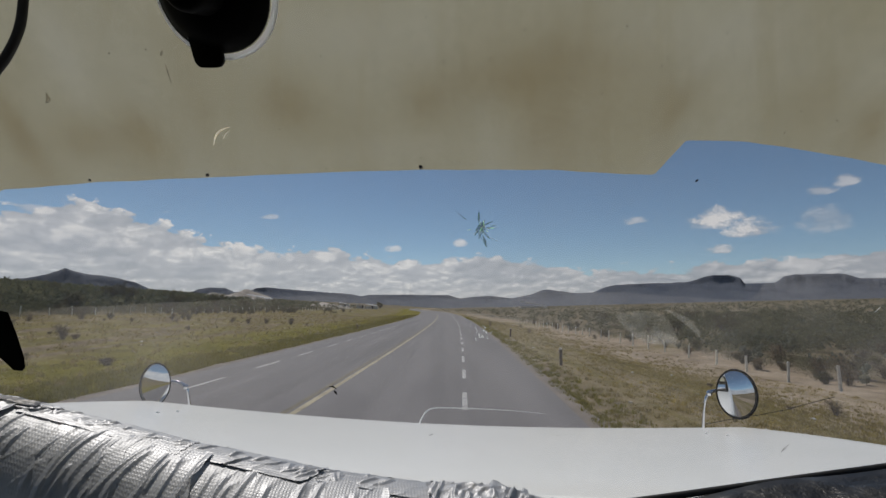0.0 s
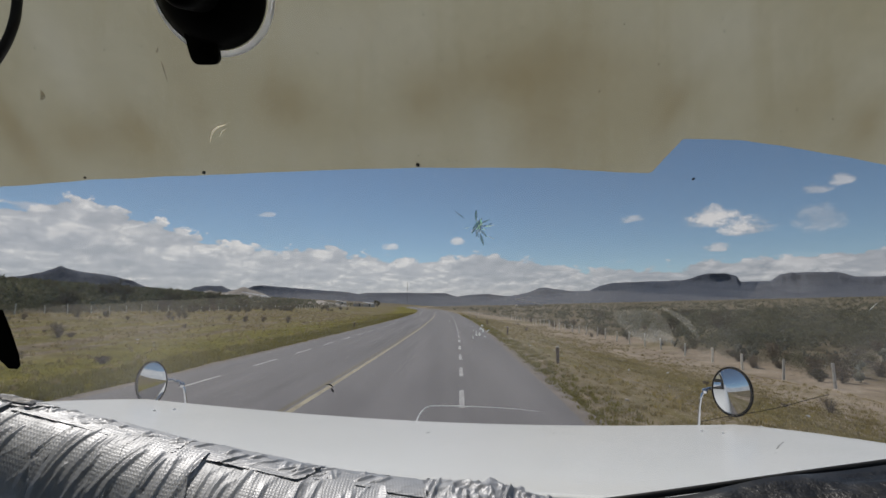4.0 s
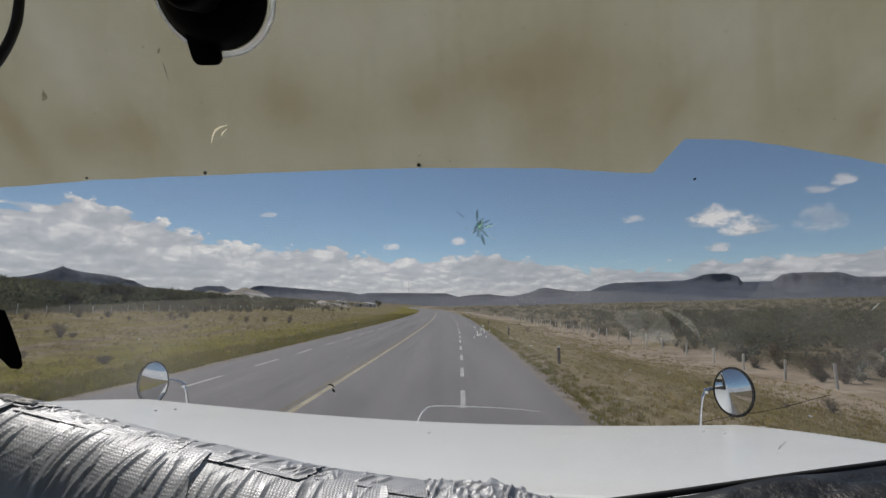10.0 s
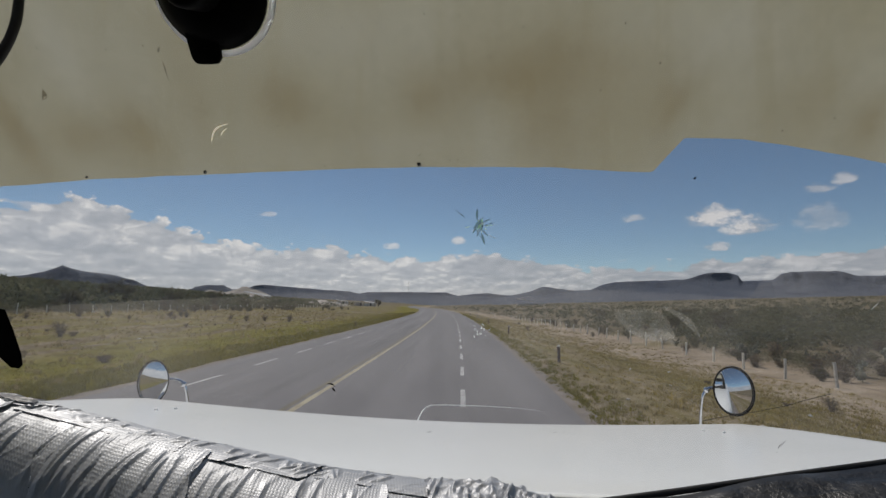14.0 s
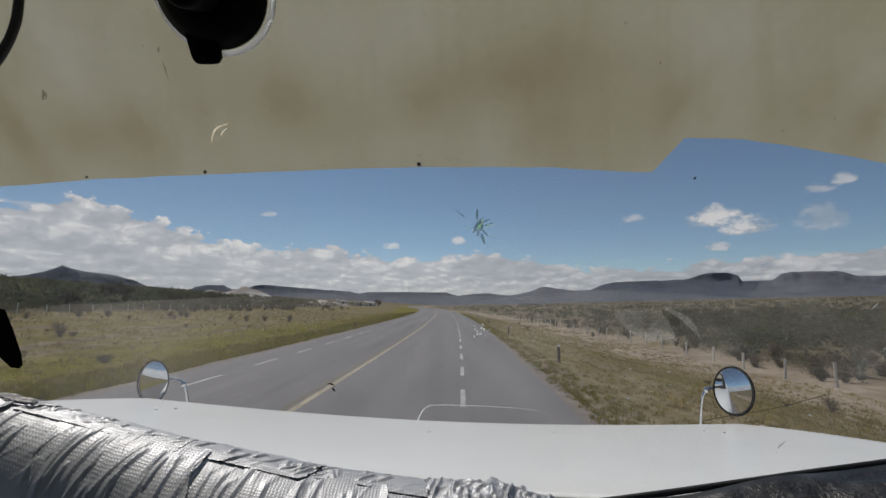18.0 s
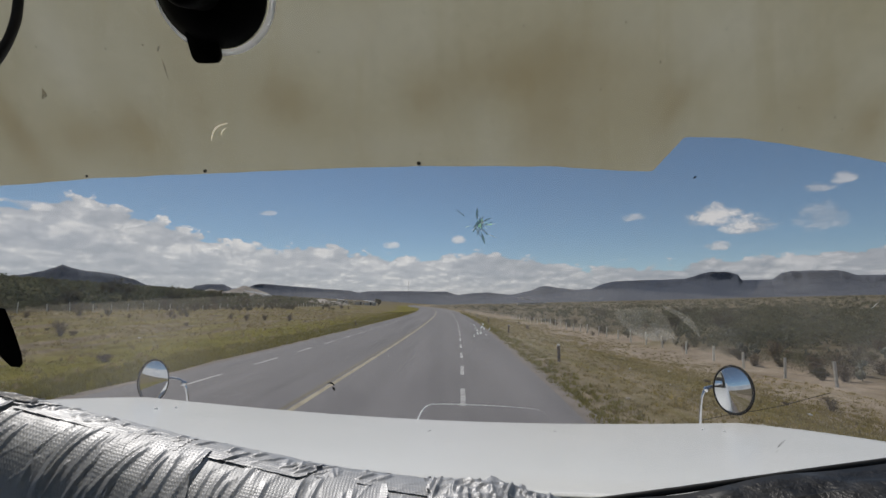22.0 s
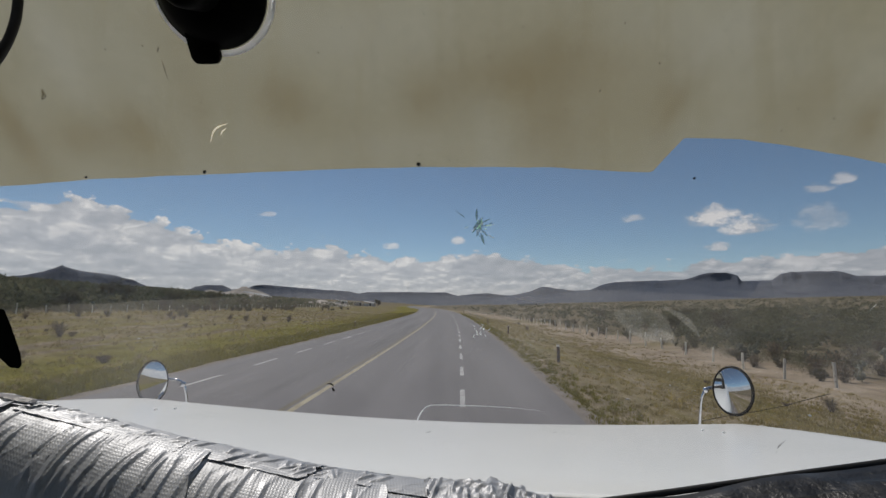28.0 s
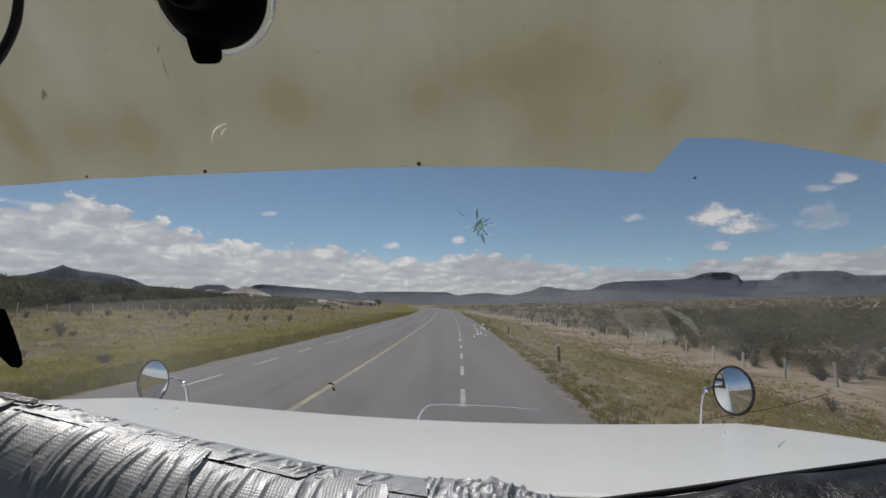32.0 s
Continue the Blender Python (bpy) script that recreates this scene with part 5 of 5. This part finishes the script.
for sx in (-1, 1):
    for y in (1.45, -1.5):
        w = thing("wheel", "black truck wheel", "wheel")
        del w["category"]
        w.parent = truck
        w.matrix_world = pose(sx * 1.03, y, 0.5, 0, 90, 0)
        part("tyre", lathe([(0.28, -0.12), (0.46, -0.13), (0.5, -0.10), (0.5, 0.10), (0.46, 0.13), (0.28, 0.12), (0.28, -0.12)], 36), TYRE, w, smooth=True)
        part("rim", lathe([(0, 0.02), (0.12, 0.04), (0.2, 0.0), (0.27, 0.09), (0.285, 0.11), (0.285, -0.11), (0.27, -0.09), (0, -0.02)], 28), HOUSE_WALL, w, smooth=True)

# dashboard: a black shelf under the glass, and a padded roll on the driver's side
RIDGE = [(-0.80, -0.105), (-0.467, -0.149), (-0.35, -0.178), (-0.26, -0.2025), (-0.135, -0.2285), (-0.014, -0.2435), (0.05, -0.2455), (0.129, -0.262), (0.25, -0.285)]


def roll(x, a, lift=0.0):
    """A point on the padded roll: a is the angle from its top edge towards the driver."""
    k = min(1.0, max(0.0, (x + 0.50) / 0.5))
    deep = high = 0.046 + 0.079 * k
    top = line_at(RIDGE, x) - 0.0125 - 0.006 * max(0.0, x + 0.2) / 0.3
    return Vector((x, 0.50 - (deep + lift) * math.sin(a) - 0.01 * a, top - high + (high + lift) * math.cos(a)))


def pad_f(u, v):
    x = -0.8 + 1.08 * u
    return CAB @ roll(x, radians(4 + 150 * v), -0.006)


part("dash_pad", sheet("dash_pad", 40, 20, pad_f, 0.004), DASH_VINYL, truck, "dusty black vinyl dash pad", smooth=True)


def shelf_f(u, v):
    x = -0.95 + 1.9 * u
    edge = line_at([(-0.95, -0.31), (0.12, -0.315), (0.16, -0.296), (0.28, -0.279), (0.42, -0.259), (0.53, -0.2445), (0.65, -0.228), (0.95, -0.19)], x)
    if v < 0.5:
        return cab(x, 0.555 - 0.26 * v / 0.5, edge - 0.005 - 0.048 * v / 0.5 + 0.008 * noise.noise(Vector((x * 9, v * 7, 2))) + 0.020 * max(0.0, 1 - abs(noise.noise(Vector((x * 9 + v * 8, v * 13, 6)))) * 5) * min(1.0, v * 6) + 0.002 * max(0.0, 1 - abs(noise.noise(Vector((x * 30 - v * 9, v * 22, 9)))) * 4) * min(1.0, v * 8))
    return cab(x, 0.295 - 0.05 * (v - 0.5) / 0.5, edge - 0.053 - 0.30 * (v - 0.5) / 0.5)


part("dashboard", sheet("dashboard", 200, 48, shelf_f, 0.006), BLACK_SHEET, truck, "dashboard shelf under crumpled black sheet", smooth=True)
part("windscreen_gasket", tube([cab(x, 0.565, z - 0.007) for x, z in ((0.08, -0.300), (0.16, -0.297), (0.28, -0.281), (0.42, -0.261), (0.53, -0.246), (0.65, -0.230), (0.95, -0.192))], 0.004, 10), BLACK_RUBBER, truck, "black rubber seal", smooth=True)
# folds of black cloth and cable that lie along the shelf
for k, (x0, x1, yy, rad) in enumerate(((0.30, 0.95, 0.50, 0.016), (0.42, 0.95, 0.455, 0.013), (0.22, 0.7, 0.47, 0.010))):
    c = thing("black_cable", "black cable lying along the dashboard", "cable")
    pts = []
    for i in range(14):
        x = x0 + (x1 - x0) * i / 13
        edge = line_at([(0.12, -0.315), (0.16, -0.296), (0.28, -0.279), (0.42, -0.259), (0.53, -0.2445), (0.65, -0.228), (0.95, -0.19)], x)
        pts.append(cab(x, yy + 0.012 * math.sin(x * 11 + k), edge - 0.020 - 0.035 * (0.555 - yy) / 0.26 + rad * 0.9))
    part("sheath", tube(bend(pts, 3), rad * 0.6, 8), DASH_VINYL, c, smooth=True)

# strips of silver tape wrapped over the roll
cover = thing("tape_cover", "crinkled silver cloth tape wrapped over the dash", "tape")
r3 = random.Random(9)


def wrap(x0, x1, a0, a1, lift, seed, slant, crease=1.0, nu=110, nv=90, folds=12, crumple=0.0, material=TAPE):
    """One strip of tape round the roll, with sharp folds that run across it and a torn edge."""
    r = random.Random(int(seed * 100))
    lines = [(x0 + (x1 - x0) * r.uniform(-0.1, 1.1), r.uniform(-0.035, 0.008), r.uniform(-0.045, 0.02), r.uniform(0.0, 0.4), r.uniform(0.2, 0.7), r.uniform(0.0014, 0.0030), r.uniform(0.0020, 0.0042))
             for _ in range(folds)]

    def f(u, v):
        a = radians(a0 + (a1 - a0) * v)
        rag = 0.004 * noise.noise(Vector((v * 9, seed, u))) * (1 if u < 0.02 or u > 0.98 else 0)
        x = x0 + (x1 - x0) * u + slant * v * v + rag
        if v < 0.02:
            a += 0.05 * noise.noise(Vector((u * 6, seed, 1.0)))
        fold = 0.0
        for xc, lean, curve, v0, length, high, wide in lines:
            d = (x - xc - lean * v - curve * v * v - 0.002 * noise.noise(Vector((v * 3, xc * 50, seed)))) / wide
            if -1.4 < d < 1.0 and v0 < v < v0 + length:
                k = math.sin((v - v0) / length * math.pi) ** 0.5
                fold = max(fold, high * k * (1 + d / 1.4 if d < 0 else 1 - d))
        w2 = noise.noise(Vector((x * 60 + 4.5 * v, v * 2.4, seed + 4)))
        w3 = noise.noise(Vector((x * 24, v * 7.0, seed + 8)))
        fold += max(0.0, 1 - abs(w2) * 7) * 0.0005 + 0.0004 * w3
        if crumple:
            fold += crumple * max(0.0, 1 - abs(noise.noise(Vector((x * 42, v * 3.2, seed + 2)))) * 4.5) + crumple * 0.6 * max(0.0, 1 - abs(noise.noise(Vector((x * 70 + v * 6, v * 7.0, seed + 5)))) * 4)
        fold *= min(1.0, (1 - v) * 6) if a1 > 30 else 1.0
        edge = 0.0016 * max(0.0, (u - 0.93) / 0.07)
        return CAB @ roll(x, a, lift + crease * fold + edge)
    me = sheet("tape_strip", nu, nv, f, 0.0, uv=(x1 - x0, radians(a1 - a0) * max(0.045, 0.123 + 0.17 * min(0.0, (x0 + x1) / 2))))
    part("tape_strip", me, material, cover, smooth=True)


xs = -0.66
k = 0
while xs < 0.12:
    wd = r3.uniform(0.07, 0.10)
    wrap(xs, xs + wd, r3.uniform(-4, 2), 112 + r3.uniform(-4, 4), 0.002 + 0.0013 * (k % 3), 3.7 * k, r3.uniform(0.02, 0.06))
    xs += wd * 0.80
    k += 1
# a flatter band along the top edge
xs = -0.72
while xs < 0.16:
    wd = r3.uniform(0.14, 0.2)
    wrap(xs, xs + wd, -16, r3.uniform(3, 9), 0.0036 + 0.0006 * (k % 2), 5.1 * k, r3.uniform(-0.02, 0.02), 1.1, 150, 36, 22)
    xs += wd * 0.86
    k += 1

# a dark scrap stuck beside the window post
wrap(-0.56, -0.432, -12, 0, 0.0062, 71.0, 0.0, 0.6, 40, 20, 4, 0.0, BLACK_SHEET)

# crumpled loose ends where the tape stops
wrap(-0.02, 0.09, -10, 34, 0.008, 61.3, 0.03, 1.9, 110, 60, 15, 0.0018)
wrap(0.06, 0.17, -8, 30, 0.006, 64.9, -0.02, 2.3, 110, 60, 17, 0.0018)
wrap(0.13, 0.215, -6, 24, 0.004, 68.2, 0.02, 2.0, 90, 50, 12, 0.0018)

# suction cup on the glass, cable and arm
cup = thing("suction_mount", "black suction cup mount with clear rim on windscreen", "mount")
axis = (CAB.to_3x3() @ Vector((0, -1, -0.45))).normalized()
base = Matrix.Translation(on_glass(-0.488, 0.546, 0.004)) @ axis.to_track_quat("Z", "Y").to_matrix().to_4x4()


def cup_part(name, bm, material, label=""):
    bmesh.ops.transform(bm, matrix=base, verts=bm.verts)
    if name == "clear_rim":
        bmesh.ops.translate(bm, vec=(0.0022, 0, -0.0006), verts=bm.verts)
    return part(name, bm, material, cup, label, True)


cup_part("cup", lathe([(0, 0.022), (0.02, 0.021), (0.033, 0.012), (0.0418, 0.003), (0.0418, 0.0), (0, 0.0)], 48), BLACK_PLASTIC)
cup_part("clear_rim", lathe([(0.0418, 0.0), (0.0458, 0.0), (0.0461, 0.0015), (0.0428, 0.0025), (0.0418, 0.0028)], 48), CLEAR_RIM, "clear plastic rim catching light")
cup_part("knob", lathe([(0, 0.05), (0.012, 0.05), (0.015, 0.046), (0.016, 0.02), (0, 0.02)], 24), BLACK_PLASTIC)
tab = box((0.023, 0.006, 0.026))
bmesh.ops.bevel(tab, geom=[e for e in tab.edges if abs((e.verts[0].co - e.verts[1].co).y) > 0.004], offset=0.006, segments=5, profile=0.5, affect="EDGES")
for v in tab.verts:
    v.co.x *= 1 + 8 * v.co.z

bmesh.ops.transform(tab, matrix=Matrix.Translation(on_glass(-0.5015, 0.427, 0.009)) @ axis.to_track_quat("Y", "Z").to_matrix().to_4x4(), verts=tab.verts)
part("pull_tab", tab, BLACK_PLASTIC, cup, "black pull tab", True)

wire = thing("black_wire", "black cable hanging by the windscreen", "cable")
part("sheath", tube(bend([cab(-0.266, 0.30, 0.20), cab(-0.2685, 0.30, 0.155), cab(-0.272, 0.30, 0.138), cab(-0.2795, 0.30, 0.123), cab(-0.29, 0.30, 0.108), cab(-0.33, 0.31, 0.06)], 6), 0.0028, 10), BLACK_RUBBER, wire, smooth=True)

armrest = thing("mirror_bracket", "black plastic bracket with rounded tip", "bracket")
blade = bmesh.new()
outline = [(-0.340, -0.040), (-0.3185, -0.0440), (-0.3125, -0.0590), (-0.3068, -0.0760), (-0.3058, -0.0840), (-0.3080, -0.0868), (-0.3145, -0.0862), (-0.3220, -0.0790), (-0.345, -0.062)]
blade.faces.new([blade.verts.new(cab(x, 0.345, z)) for x, z in outline])
bmesh.ops.solidify(blade, geom=blade.faces[:], thickness=0.007)
bmesh.ops.recalc_face_normals(blade, faces=blade.faces)
bmesh.ops.bevel(blade, geom=blade.edges[:], offset=0.0015, segments=2, profile=0.5, affect="EDGES")
part("blade", blade, BLACK_PLASTIC, armrest)
